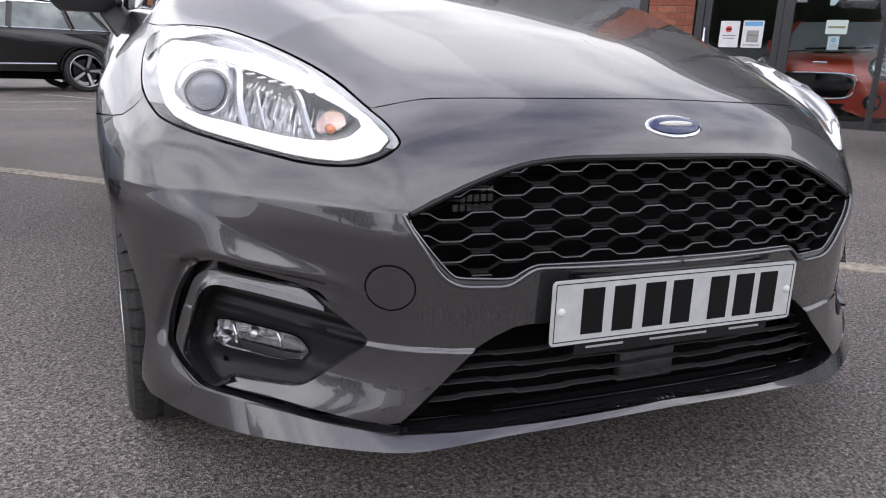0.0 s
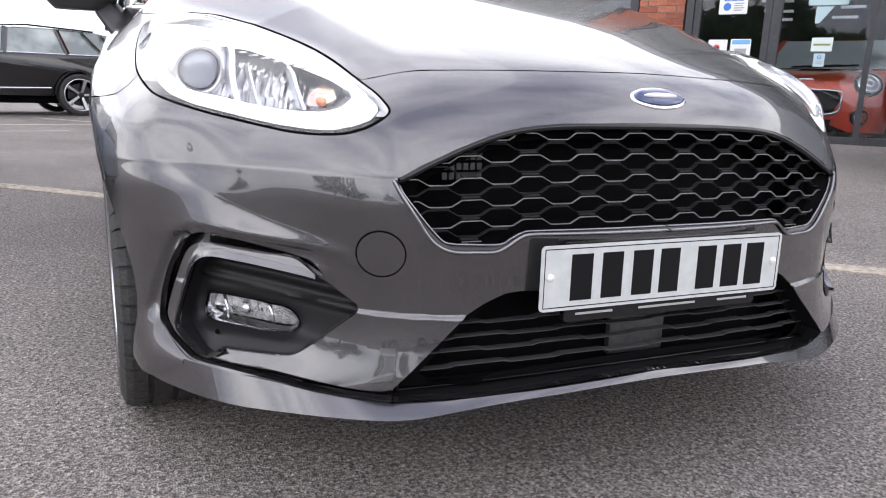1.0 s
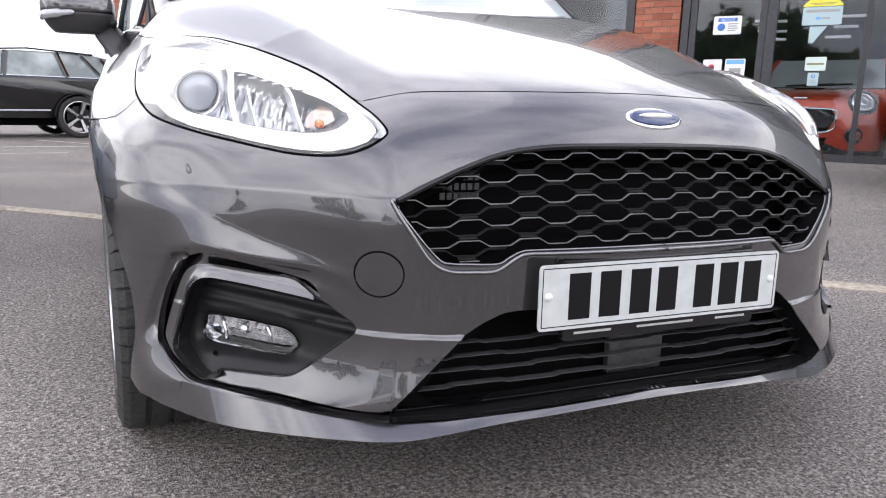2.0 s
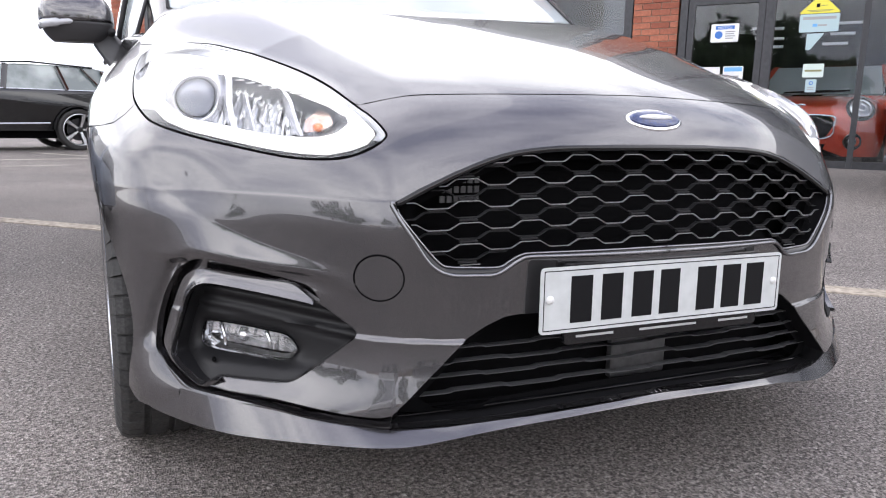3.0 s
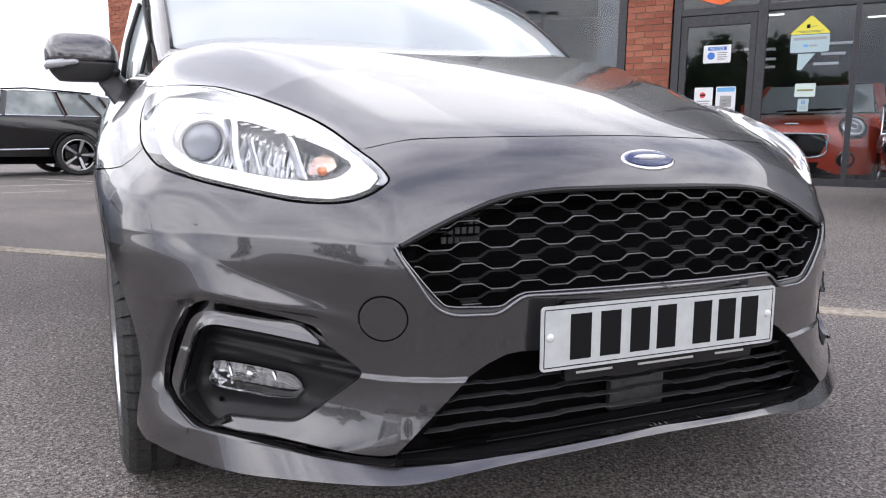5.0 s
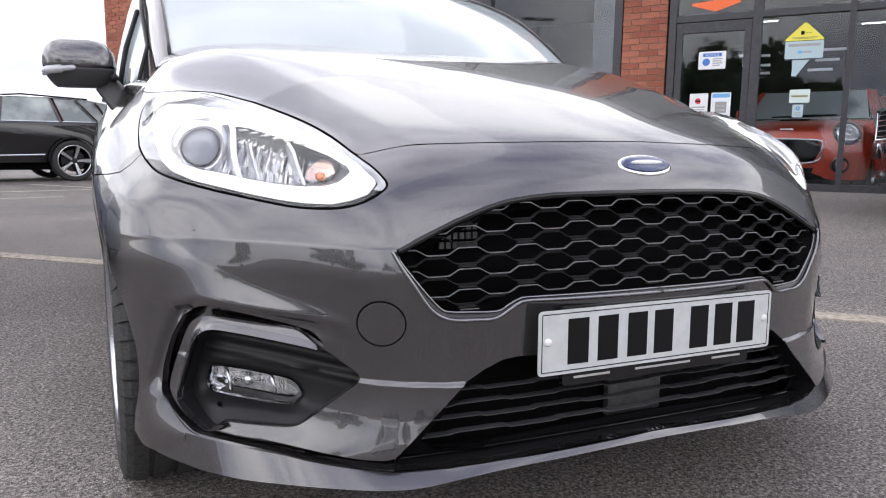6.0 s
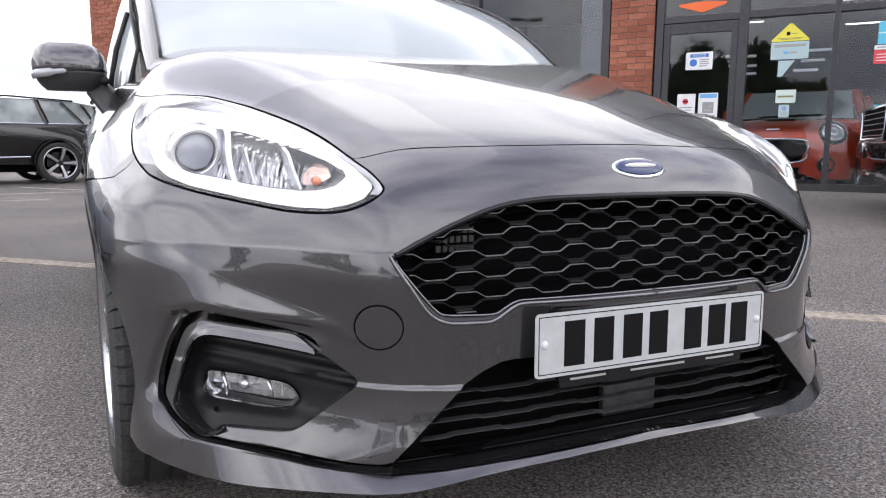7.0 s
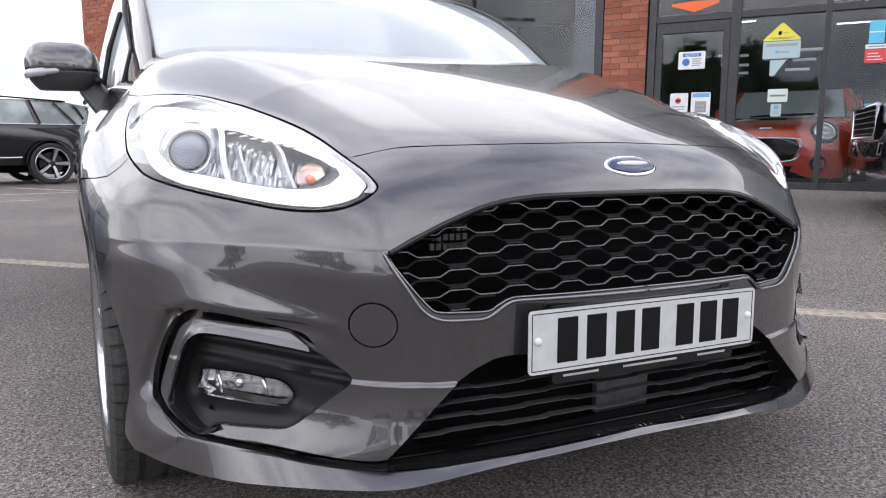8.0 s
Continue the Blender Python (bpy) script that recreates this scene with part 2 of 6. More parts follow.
# opaque grey-green; pale blotches stand in for light through and off the windows
MAT_SUV_GLASS = texture(material("sky_blotched_car_glass", (0.30, 0.34, 0.34), 0.04, 0.0, Coat_Weight=1.0), "Noise", 1.3, (0.12, 0.15, 0.15), (0.42, 0.47, 0.46), (0.4, 0.6))

# ---------------------------------------------------------------- mesh helpers
def part(name, bm, mat, parent=None, label="", smooth=False, m=None):
    """Links a bmesh as one mesh object, under a parent if given."""
    me = bpy.data.meshes.new(name)
    bm.to_mesh(me)
    bm.free()
    return link(name, me, mat, parent, label, smooth, m)


def link(name, me, mat, parent=None, label="", smooth=False, m=None):
    if mat is not None:
        me.materials.append(mat)
    if smooth:
        me.shade_smooth()
    ob = new(name, me)
    if parent is not None:
        ob.parent = parent
    if m is not None:
        ob.matrix_basis = m
    if label:
        tagged(ob, label)
    return ob


def thing(name, label, category, group="", kind="", m=None):
    ob = tagged(new(name), label, category, group, kind)
    if m is not None:
        ob.matrix_basis = m
    return ob


def box(bm, x0, x1, y0, y1, z0, z1, bevel=0.0):
    b = bmesh.new() if bevel else bm
    vs = [b.verts.new((x, y, z)) for x in (x0, x1) for y in (y0, y1) for z in (z0, z1)]
    for f in ((0, 1, 3, 2), (4, 6, 7, 5), (0, 4, 5, 1), (2, 3, 7, 6), (0, 2, 6, 4), (1, 5, 7, 3)):
        b.faces.new([vs[i] for i in f])
    if bevel:
        bmesh.ops.recalc_face_normals(b, faces=b.faces[:])
        bmesh.ops.bevel(b, geom=b.edges[:], offset=bevel, segments=2, affect="EDGES", profile=0.7)
        add(bm, b)
    return bm


def add(bm, other, m=None):
    """Joins another bmesh into bm."""
    me = bpy.data.meshes.new("joined")
    if m is not None:
        bmesh.ops.transform(other, matrix=m, verts=other.verts[:])
    other.to_mesh(me)
    other.free()
    bm.from_mesh(me)
    bpy.data.meshes.remove(me)


def block(x0, x1, y0, y1, z0, z1, bevel=0.0):
    bm = box(bmesh.new(), x0, x1, y0, y1, z0, z1, bevel)
    bmesh.ops.recalc_face_normals(bm, faces=bm.faces[:])
    return bm


def loft(rows, closed=False, caps=False):
    """A skin over rows of points; closed joins each row's end to its start."""
    bm = bmesh.new()
    vs = [[bm.verts.new(p) for p in row] for row in rows]
    n = len(rows[0])
    for a, b in zip(vs, vs[1:]):
        for i in range(n if closed else n - 1):
            j = (i + 1) % n
            bm.faces.new((a[i], a[j], b[j], b[i]))
    if caps:
        bm.faces.new(vs[0][::-1])
        bm.faces.new(vs[-1])
    bmesh.ops.recalc_face_normals(bm, faces=bm.faces[:])
    return bm


def spline(points, n=8, closed=False):
    """A smooth curve through points (Catmull-Rom)."""
    p = np.array(points, float)
    k = len(p)
    out = []
    for i in range(k if closed else k - 1):
        a, b = p[i], p[(i + 1) % k]
        before = p[(i - 1) % k] if closed or i else 2 * a - b
        after = p[(i + 2) % k] if closed or i + 2 < k else 2 * b - a
        for s in np.arange(n) / n:
            out.append(0.5 * (2 * a + (b - before) * s + (2 * before - 5 * a + 4 * b - after) * s * s + (3 * a - before - 3 * b + after) * s ** 3))
    if not closed:
        out.append(p[-1])
    return np.array(out)


def tube(points, radius, sides=8, squash=(1.0, 1.0)):
    """A rod along points; radius a number or one per point."""
    pts = [Vector(p) for p in points]
    rows = []
    for i, p in enumerate(pts):
        d = (pts[min(i + 1, len(pts) - 1)] - pts[max(i - 1, 0)]).normalized()
        side = d.cross(Vector((0, 0, 1))) if abs(d.z) < 0.95 else d.cross(Vector((0, 1, 0)))
        side.normalize()
        up = side.cross(d)
        r = radius[i] if hasattr(radius, "__len__") else radius
        rows.append([p + side * (math.cos(a) * r * squash[0]) + up * (math.sin(a) * r * squash[1]) for a in [2 * math.pi * k / sides for k in range(sides)]])
    return loft(rows, closed=True, caps=True)


def revolve(profile, steps=48, axis="x", full=2 * math.pi):
    """A turned shape: profile of (offset along the axis, radius)."""
    rows = []
    for k in range(steps + (full < 6.28)):
        a = full * k / steps
        c, s = math.cos(a), math.sin(a)
        rows.append([(o, r * c, r * s) if axis == "x" else (r * c, o, r * s) if axis == "y" else (r * c, r * s, o) for o, r in profile])
    if full > 6.28:
        rows.append(rows[0])
    bm = loft(rows)
    bmesh.ops.remove_doubles(bm, verts=bm.verts[:], dist=1e-5)
    bmesh.ops.recalc_face_normals(bm, faces=bm.faces[:])
    return bm


# ---------------------------------------------------------------- the body's surface
def ease(a, b, x):
    s = np.clip((x - a) / (b - a), 0, 1)
    return s * s * (3 - 2 * s)


def curve(x, xs, ys):
    """Smooth interpolation (monotone cubic) through a few knots."""
    xs, ys = np.array(xs, float), np.array(ys, float)
    h, d = np.diff(xs), np.diff(ys) / np.diff(xs)
    m = np.concatenate([[d[0]], np.where(d[:-1] * d[1:] > 0, 2 * d[:-1] * d[1:] / (d[:-1] + d[1:] + 1e-12), 0), [d[-1]]])
    x = np.asarray(x, float)
    i = np.clip(np.searchsorted(xs, x) - 1, 0, len(xs) - 2)
    s = np.clip((x - xs[i]) / h[i], -0.5, 1.5)
    return (ys[i] * (1 + 2 * s) * (1 - s) ** 2 + m[i] * h[i] * s * (1 - s) ** 2 + ys[i + 1] * s * s * (3 - 2 * s) + m[i + 1] * h[i] * s * s * (s - 1))


def near(x, z, line):
    """How far points lie from a line of short straight stretches."""
    d = np.full(np.shape(x), 9.0)
    for (x0, z0), (x1, z1) in zip(line, line[1:]):
        dx, dz = x1 - x0, z1 - z0
        s = np.clip(((x - x0) * dx + (z - z0) * dz) / (dx * dx + dz * dz), 0, 1)
        d = np.minimum(d, np.hypot(x - x0 - s * dx, z - z0 - s * dz))
    return d


# the channel round the fog lamp's frame, half the car, as (from the centre line, height)
CHANNEL = [(0.527, 0.452), (0.607, 0.464), (0.697, 0.473), (0.752, 0.48), (0.774, 0.48), (0.789, 0.471), (0.799, 0.453), (0.823, 0.39), (0.842, 0.32), (0.846, 0.296)]


def sculpture(ax, z):
    """The bumper's shoulder over the fog lamp, and the channel below it."""
    top = curve(ax, (0.499, 0.573, 0.655, 0.739, 0.807, 0.86), (0.474, 0.494, 0.517, 0.553, 0.6, 0.68))
    low = curve(ax, (0.499, 0.606, 0.696, 0.77, 0.861), (0.449, 0.465, 0.473, 0.481, 0.492))
    swell = 0.024 * ease(0.50, 0.72, ax) * (1 - ease(0.74, 0.86, ax))
    t = np.clip((top - z) / (top - low), 0, 1.0)
    bulge = swell * t ** 1.3 * (1 - ease(0.0, 0.016, low - z))
    hollow = 0.003 * ease(0.5, 0.62, ax) * np.exp(-((z - top - 0.035) / 0.04) ** 2)
    groove = (0.010 + 0.006 * ease(0.43, 0.47, z)) * ease(0.53, 0.62, ax) * ease(0.30, 0.345, z) * np.exp(-(near(ax, z, CHANNEL) / 0.010) ** 2)
    corner = ease(0.31, 0.35, ax) * (1 - ease(0.74, 0.84, ax)) * ease(0.225, 0.25, z)
    split = 0.372 + 0.05 * np.maximum(ax - 0.4, 0)
    foot = corner * (0.005 * ease(0.0, 0.005, split - z) + 0.012 * (1 - ease(0.235, 0.37, z)))
    return hollow + groove - bulge - foot


def front_y(x, z):
    """How far back the nose and bumper lie."""
    ax = np.abs(x)
    y = curve(z, (0.12, 0.24, 0.32, 0.40, 0.48, 0.55, 0.60, 0.66, 0.70, 0.74, 0.78, 0.86), (0.01, -0.012, -0.004, 0.0, -0.003, -0.006, 0.002, 0.018, 0.036, 0.064, 0.112, 0.27))
    y = y + 0.30 * ax ** 2 + 0.33 * ax ** 6 + 0.9 * (ax ** 2 - 0.75 * np.maximum(ax - 0.55, 0) * (ax + 0.55)) * np.maximum(z - 0.6, 0)
    turn_in = 0.058 * ease(0.46, 0.70, ax) * (1 - 0.5 * ease(0.77, 0.89, ax))
    y = y - 0.030 * ease(0.66, 0.84, ax) * ease(0.585, 0.715, z) * (1 - ease(0.715, 0.83, z))
    return y + turn_in * (0.25 + 0.75 * ease(0.19, 0.34, z)) * (1 - 0.35 * ease(0.68, 0.76, z)) + sculpture(ax, z)


def hood_z(x, y):
    """The height of the hood and the tops of the wings."""
    ax = np.abs(x)
    s = y - 0.1
    z = 0.785 + 0.42 * s - 0.15 * s ** 2
    sc = np.clip(s, 0, 0.45)
    crease = ax - (0.385 + 0.31 * s - 0.06 * s * s)
    fold = 1 - 0.6 * ease(0.6, 1.1, s)
    z = z - fold * 0.15 * 0.5 * (crease + np.sqrt(crease ** 2 + 0.00006)) + 0.05 * fold * 0.5 * (crease + 0.18 + np.sqrt((crease + 0.18) ** 2 + 0.002))
    z = z + 0.060 * ease(-0.03, 0.13, ax - 0.43 - 0.34 * y) * ease(0.10, 0.27, y) * (1 - 0.85 * ease(0.55, 1.0, y))
    z = z + 0.065 * ease(0.70, 0.90, ax) * (1 - ease(0.30, 0.95, y))
    z = z + 0.046 * ease(0.05, 0.74, ax) * (1 - ease(0.74, 0.84, ax)) * ease(0.45, 1.25, y)
    return z - (0.28 - 0.35 * sc) * ax ** 2 - (0.27 + 0.20 * sc - 0.26 * ease(0.35, 0.95, s)) * ax ** 4


def side_x(y, z):
    """Half the width of the body."""
    w = curve(z, (0.10, 0.20, 0.35, 0.50, 0.65, 0.74, 0.85, 0.95, 1.05), (0.885, 0.90, 0.91, 0.92, 0.932, 0.925, 0.89, 0.845, 0.79))
    return w - 0.11 * np.maximum(0.8 - y, 0) ** 2 - 0.045 * ease(0.68, 1.15, y) * ease(0.72, 0.85, z) - 0.03 * ease(0.84, 1.05, y) * ease(0.70, 0.80, z)


def drift(y):
    """How far the car's middle line wanders to -x towards the tail."""
    s = np.asarray(y, float) - 0.30
    return 0.058 * 0.5 * (s + np.sqrt(s * s + 0.02)) - 0.0018


def body(x, y, z):
    """Below zero inside the body, zero on its skin."""
    k = 0.017
    x = x + drift(y)
    g = np.stack([front_y(x, z) - y, z - hood_z(x, y), np.abs(x) - side_x(y, z)])
    top = g.max(0)
    return top + k * np.log(np.exp((g - top) / k).sum(0))


HEART = np.array([0.0, 1.05, 0.42])


def outward(azimuth, elevation):
    """The direction from the body's heart: azimuth 0 straight ahead, positive to +x; degrees."""
    a, e = np.radians(azimuth), np.radians(elevation)
    return np.stack([np.sin(a) * np.cos(e), -np.cos(a) * np.cos(e), np.sin(e)], -1)


def skin(azimuth, elevation, lift=0.0):
    """Points of the body's skin in those directions."""
    d = outward(np.asarray(azimuth, float), np.asarray(elevation, float))
    lo, hi = np.full(d.shape[:-1], 0.2), np.full(d.shape[:-1], 2.5)
    for _ in range(26):
        mid = (lo + hi) / 2
        p = HEART + d * mid[..., None]
        inside = body(p[..., 0], p[..., 1], p[..., 2]) < 0
        lo, hi = np.where(inside, mid, lo), np.where(inside, hi, mid)
    return HEART + d * (lo + lift)[..., None]


# ---------------------------------------------------------------- trimmed sheets of the skin
def inside_of(poly):
    """A field over (u, v): how far inside the outline a point lies."""
    poly = np.array(poly, float)

    def field(uv):
        x, y = uv[:, 0], uv[:, 1]
        d = np.full(len(uv), 1e9)
        odd = np.zeros(len(uv), bool)
        for (x0, y0), (x1, y1) in zip(poly, np.roll(poly, -1, 0)):
            dx, dy = x1 - x0, y1 - y0
            s = np.clip(((x - x0) * dx + (y - y0) * dy) / (dx * dx + dy * dy + 1e-12), 0, 1)
            d = np.minimum(d, (x - x0 - s * dx) ** 2 + (y - y0 - s * dy) ** 2)
            cross = (y0 > y) != (y1 > y)
            odd ^= cross & (x < x0 + (y - y0) * dx / (dy if abs(dy) > 1e-12 else 1e-12))
        return np.where(odd, 1, -1) * np.sqrt(d)
    return field


def outside_of(poly, gap=0.0):
    f = inside_of(poly)
    return lambda uv: -f(uv) - gap


def within(poly, gap=0.0):
    f = inside_of(poly)
    return lambda uv: f(uv) - gap


def trim(us, vs, keeps):
    """A grid over (u, v) cut to where every keep field is positive: points and triangles."""
    u, v = np.meshgrid(us, vs)
    uv = np.stack([u.ravel(), v.ravel()], 1)
    n, m = len(us), len(vs)
    i = (np.arange(m - 1)[:, None] * n + np.arange(n - 1)).ravel()
    tris = np.concatenate([np.stack([i, i + 1, i + n + 1], 1), np.stack([i, i + n + 1, i + n], 1)])
    for keep in keeps:
        f = keep(uv)
        f = np.where(np.abs(f) < 1e-6, 1e-6, f)
        inside = f[tris] > 0
        count = inside.sum(1)
        done = [tris[count == 3]]
        extra, made, cut = [], {}, []

        def mid(a, b):
            key = (min(a, b), max(a, b))
            if key not in made:
                s = f[a] / (f[a] - f[b])
                made[key] = len(uv) + len(extra)
                extra.append(uv[a] + (uv[b] - uv[a]) * s)
            return made[key]
        for t, k in zip(tris[(count == 1) | (count == 2)], inside[(count == 1) | (count == 2)]):
            j = int(np.argmax(k)) if k.sum() == 1 else int(np.argmin(k))
            a, b, c = int(t[j]), int(t[(j + 1) % 3]), int(t[(j + 2) % 3])
            p, q = mid(a, b), mid(a, c)
            cut += [(a, p, q)] if k.sum() == 1 else [(p, b, c), (p, c, q)]
        if extra:
            uv = np.concatenate([uv, np.array(extra)])
            done.append(np.array(cut))
        tris = np.concatenate(done)
        used, back = np.unique(tris, return_inverse=True)
        uv, tris = uv[used], back.reshape(-1, 3)
    return uv, tris


def nose(uv, lift=0.0):
    """Skin points of the car's right half by (turn from straight ahead, elevation)."""
    return skin(-uv[:, 0], uv[:, 1], lift)


def bonnet(uv, lift=0.0):
    """Skin points by (from the centre line, back), seen from above."""
    lo, hi = np.full(len(uv), 0.55), np.full(len(uv), 1.3)
    for _ in range(26):
        mid = (lo + hi) / 2
        inside = body(-uv[:, 0], uv[:, 1], mid) < 0
        lo, hi = np.where(inside, mid, lo), np.where(inside, hi, mid)
    return np.stack([-uv[:, 0], uv[:, 1], lo + lift], 1)


def panel(name, points, tris, mat, parent, label="", rim=0.012, both=True, mirror_only=False, welded=False):
    """Links a trimmed sheet with a turned-in rim; both: joined with its mirror image."""
    edges = np.concatenate([tris[:, [0, 1]], tris[:, [1, 2]], tris[:, [2, 0]]])
    key = np.sort(edges, 1)
    _, first, count = np.unique(key, axis=0, return_index=True, return_counts=True)
    rim_edges = edges[first[count == 1]]
    if welded:
        on_axis = np.abs(points[:, 0]) < 0.0015
        rim_edges = rim_edges[~(on_axis[rim_edges[:, 0]] & on_axis[rim_edges[:, 1]])]
    verts, faces = points, [tris]
    if rim:
        ids = np.unique(rim_edges)
        where = {int(a): len(points) + k for k, a in enumerate(ids)}
        d = np.array([-0.05, 0.9, 0.4]) - points[ids]
        d[:, 0] = -points[ids][:, 0] * 0.6
        d /= np.linalg.norm(d, axis=1)[:, None]
        verts = np.concatenate([points, points[ids] + d * rim])
        quads = [(b, a, where[int(a)], where[int(b)]) for a, b in rim_edges]
        quads = np.array(quads)
        faces += [quads[:, [0, 1, 2]], quads[:, [0, 2, 3]]]
    faces = np.concatenate(faces)[:, ::-1]
    flip = np.stack([-verts[:, 0] - 2 * drift(verts[:, 1]) + 2 * drift(0.0), verts[:, 1], verts[:, 2]], 1)
    if mirror_only:
        verts, faces = flip, faces[:, ::-1]
    elif both:
        faces = np.concatenate([faces, faces[:, ::-1] + len(verts)])
        verts = np.concatenate([verts, flip])
    me = bpy.data.meshes.new(name)
    me.from_pydata(verts.tolist(), [], faces.tolist())
    if both and welded:
        bm = bmesh.new()
        bm.from_mesh(me)
        bmesh.ops.remove_doubles(bm, verts=[v for v in bm.verts if abs(v.co.x) < 0.002], dist=0.0008)
        bm.to_mesh(me)
        bm.free()
    me.update()
    ob = link(name, me, mat, parent, label, smooth=True)
    me.set_sharp_from_angle(angle=radians(50))
    return ob


def both_sides(make):
    """Builds a part on either side of the car."""
    return [make(s) for s in (1, -1)]


# ---------------------------------------------------------------- outlines on the skin (turn, elevation), right half
HOOD_FRONT = [(0, 21.05), (2.2, 21.02), (9.53, 20.81), (16.06, 20.55), (22.21, 20.19), (25.87, 19.85), (30.45, 18.67)]
HEADLIGHT = spline([(27.3, 15.12), (28.0, 14.25), (29.3, 13.48), (31.1, 12.97), (33.5, 12.84), (36.3, 12.98), (39.2, 13.38), (42.2, 13.83), (45.5, 14.3), (49.2, 14.95), (52.6, 15.75), (55.3, 16.75), (58.0, 17.95), (61.0, 19.6), (65.0, 21.9), (69.0, 24.3), (71.4, 26.2), (71.9, 28.0), (69.0, 28.85), (65.3, 29.7), (60.5, 29.95), (52.3, 28.4), (45.75, 26.45), (39.7, 23.95), (35.1, 21.4), (30.75, 18.33), (29.15, 17.2), (27.85, 16.0)], 4, closed=True)
GRILLE = [(0, 14.98), (5.33, 14.92), (11.42, 14.71), (15.41, 14.19), (18.11, 13.39), (21.2, 12.03), (24.2, 10.45), (25.99, 9.35), (26.3, 9), (25.99, 8.4), (24.5, 6.3), (23.1, 4.3), (22.3, 3.65), (21.4, 3.45), (19.1, 3.4), (17.3, 3.5), (16.4, 3.95), (15.4, 4.7), (14.5, 4.98), (11.8, 5.03), (0, 5.08)]
INTAKE = [(0, -0.4), (15, -0.4), (16.4, -0.6), (18.2, -1.45), (19.8, -2.5), (22.3, -4.99), (24.9, -7.5), (26.0, -8.5), (26.3, -10.1), (21.3, -9.95), (16.1, -9.75), (10.6, -9.35), (4.5, -9.1), (0, -9.0)]
FOG_INSERT = [(28.94, -2.1), (32.82, 0.33), (35.36, 0.61), (41.2, 1.17), (43.6, 1.35), (45.0, 1.04), (46.17, -0.14), (46.76, -2.02), (47.45, -4.04), (47.84, -5.67), (46.97, -6.39), (44.9, -7.37), (43.3, -7.72), (42.69, -7.05), (39.5, -7.06), (36.1, -6.99), (34.77, -6.64), (31.4, -4.1)]
# the painted frame round the fog lamp, the foot of the corner panel, and the groove outside both


def rounded(poly, reach=0.55, rounds=3):
    """An outline with its corners eased off."""
    p = np.array(poly, float)
    for k in range(rounds):
        q = []
        for before, c, after in zip(np.roll(p, 1, 0), p, np.roll(p, -1, 0)):
            for n in (before, after):
                d = n - c
                q.append(c + d * min(0.25, reach / 2 ** k / (np.hypot(*d) + 1e-9)))
        p = np.array(q)
    return [tuple(v) for v in p]


FOG_INSERT = rounded(FOG_INSERT)
FRAME_OUT = [(32.82, 0.33), (35.07, 1.64), (35.93, 1.82), (39.97, 2.2), (42.88, 2.41), (45.6, 2.3), (46.99, 1.45), (47.97, -0.5), (48.85, -2.81), (49.39, -4.54), (49.33, -5.34), (48.4, -6.24), (46.39, -7.15), (44.47, -7.61), (42.75, -7.78)]
CORNER_LOW = [(40.94, -7.83), (39.23, -7.89), (36.4, -8.12), (33.67, -8.34), (31.06, -8.56), (28.56, -8.73), (26.62, -8.74), (25.9, -8.4)]
LIP_EDGE = [(50.4, -5.6), (49.4, -6.5), (47.5, -7.55), (45.5, -8.38), (41.9, -8.4), (39, -8.62), (36.2, -8.85), (33.6, -9.25), (31.1, -9.5), (28.65, -9.8), (26.2, -10.1)]
GROOVE_OUT = [(32.6, 0.45), (33.65, 1.75), (36.5, 2.3), (39.8, 2.85), (44.4, 3.5), (46.4, 3.0), (48.2, 1.9), (49.6, -0.46), (50.5, -3.4)]
SILL = [(0, -12), (44, -11.6), (46, -11.2), (48.8, -11.0), (52.06, -11.0), (54.68, -10.1), (58, -10.3), (80, -15)]
GROOVE = GROOVE_OUT + LIP_EDGE + CORNER_LOW[::-1] + FRAME_OUT[::-1]
GROOVE, FRAME_OUT = rounded(GROOVE, 0.4), rounded(FRAME_OUT, 0.4)


def past_centre(half):
    """A half outline carried a little over the centre line, for cutting."""
    return [(-1.5, half[0][1])] + list(half) + [(-1.5, half[-1][1])]


def line_field(line, sign=1, gap=0.0):
    """Positive above (sign 1) or below (-1) a line over (turn, elevation)."""
    xs, ys = np.array(line).T
    return lambda uv: sign * (uv[:, 1] - curve(np.clip(uv[:, 0], xs[0], xs[-1]), xs, ys)) - gap


AXLE = (0.745, 0.315)


def out_of_arch(uv):
    p = nose(uv)
    return (np.hypot(p[:, 1] - AXLE[0], p[:, 2] - AXLE[1]) - 0.345) * 50


WING_SEAM = [(58.2, 18.0), (58.5, 16.56), (59.7, 15.55), (62.5, 15.3), (68.6, 15.3), (80, 15.0)]


def ahead_of_seam(uv):
    vs, us = np.array([q[1] for q in WING_SEAM[::-1]]), np.array([q[0] for q in WING_SEAM[::-1]])
    return np.interp(uv[:, 1], vs, us) - uv[:, 0]


car = thing("hatchback_car", "dark grey metallic hatchback with lit headlights parked on tarmac", "car")

# bumper: the whole painted nose, with its openings
U = np.concatenate([np.arange(0, 38, 0.22), np.arange(38, 54, 0.14), np.arange(54, 80.01, 0.4)])
LIP_CUT = [(-1.5, -9.0)] + [(a, e) for a, e in INTAKE[:-7:-1]] + [(28.65, -9.9), (31.1, -9.6), (33.6, -9.4), (36.2, -9.0), (39, -8.8), (41.9, -8.6), (45.0, -8.6), (46.5, -8.6), (46.6, -14.5), (-1.5, -14.5)]
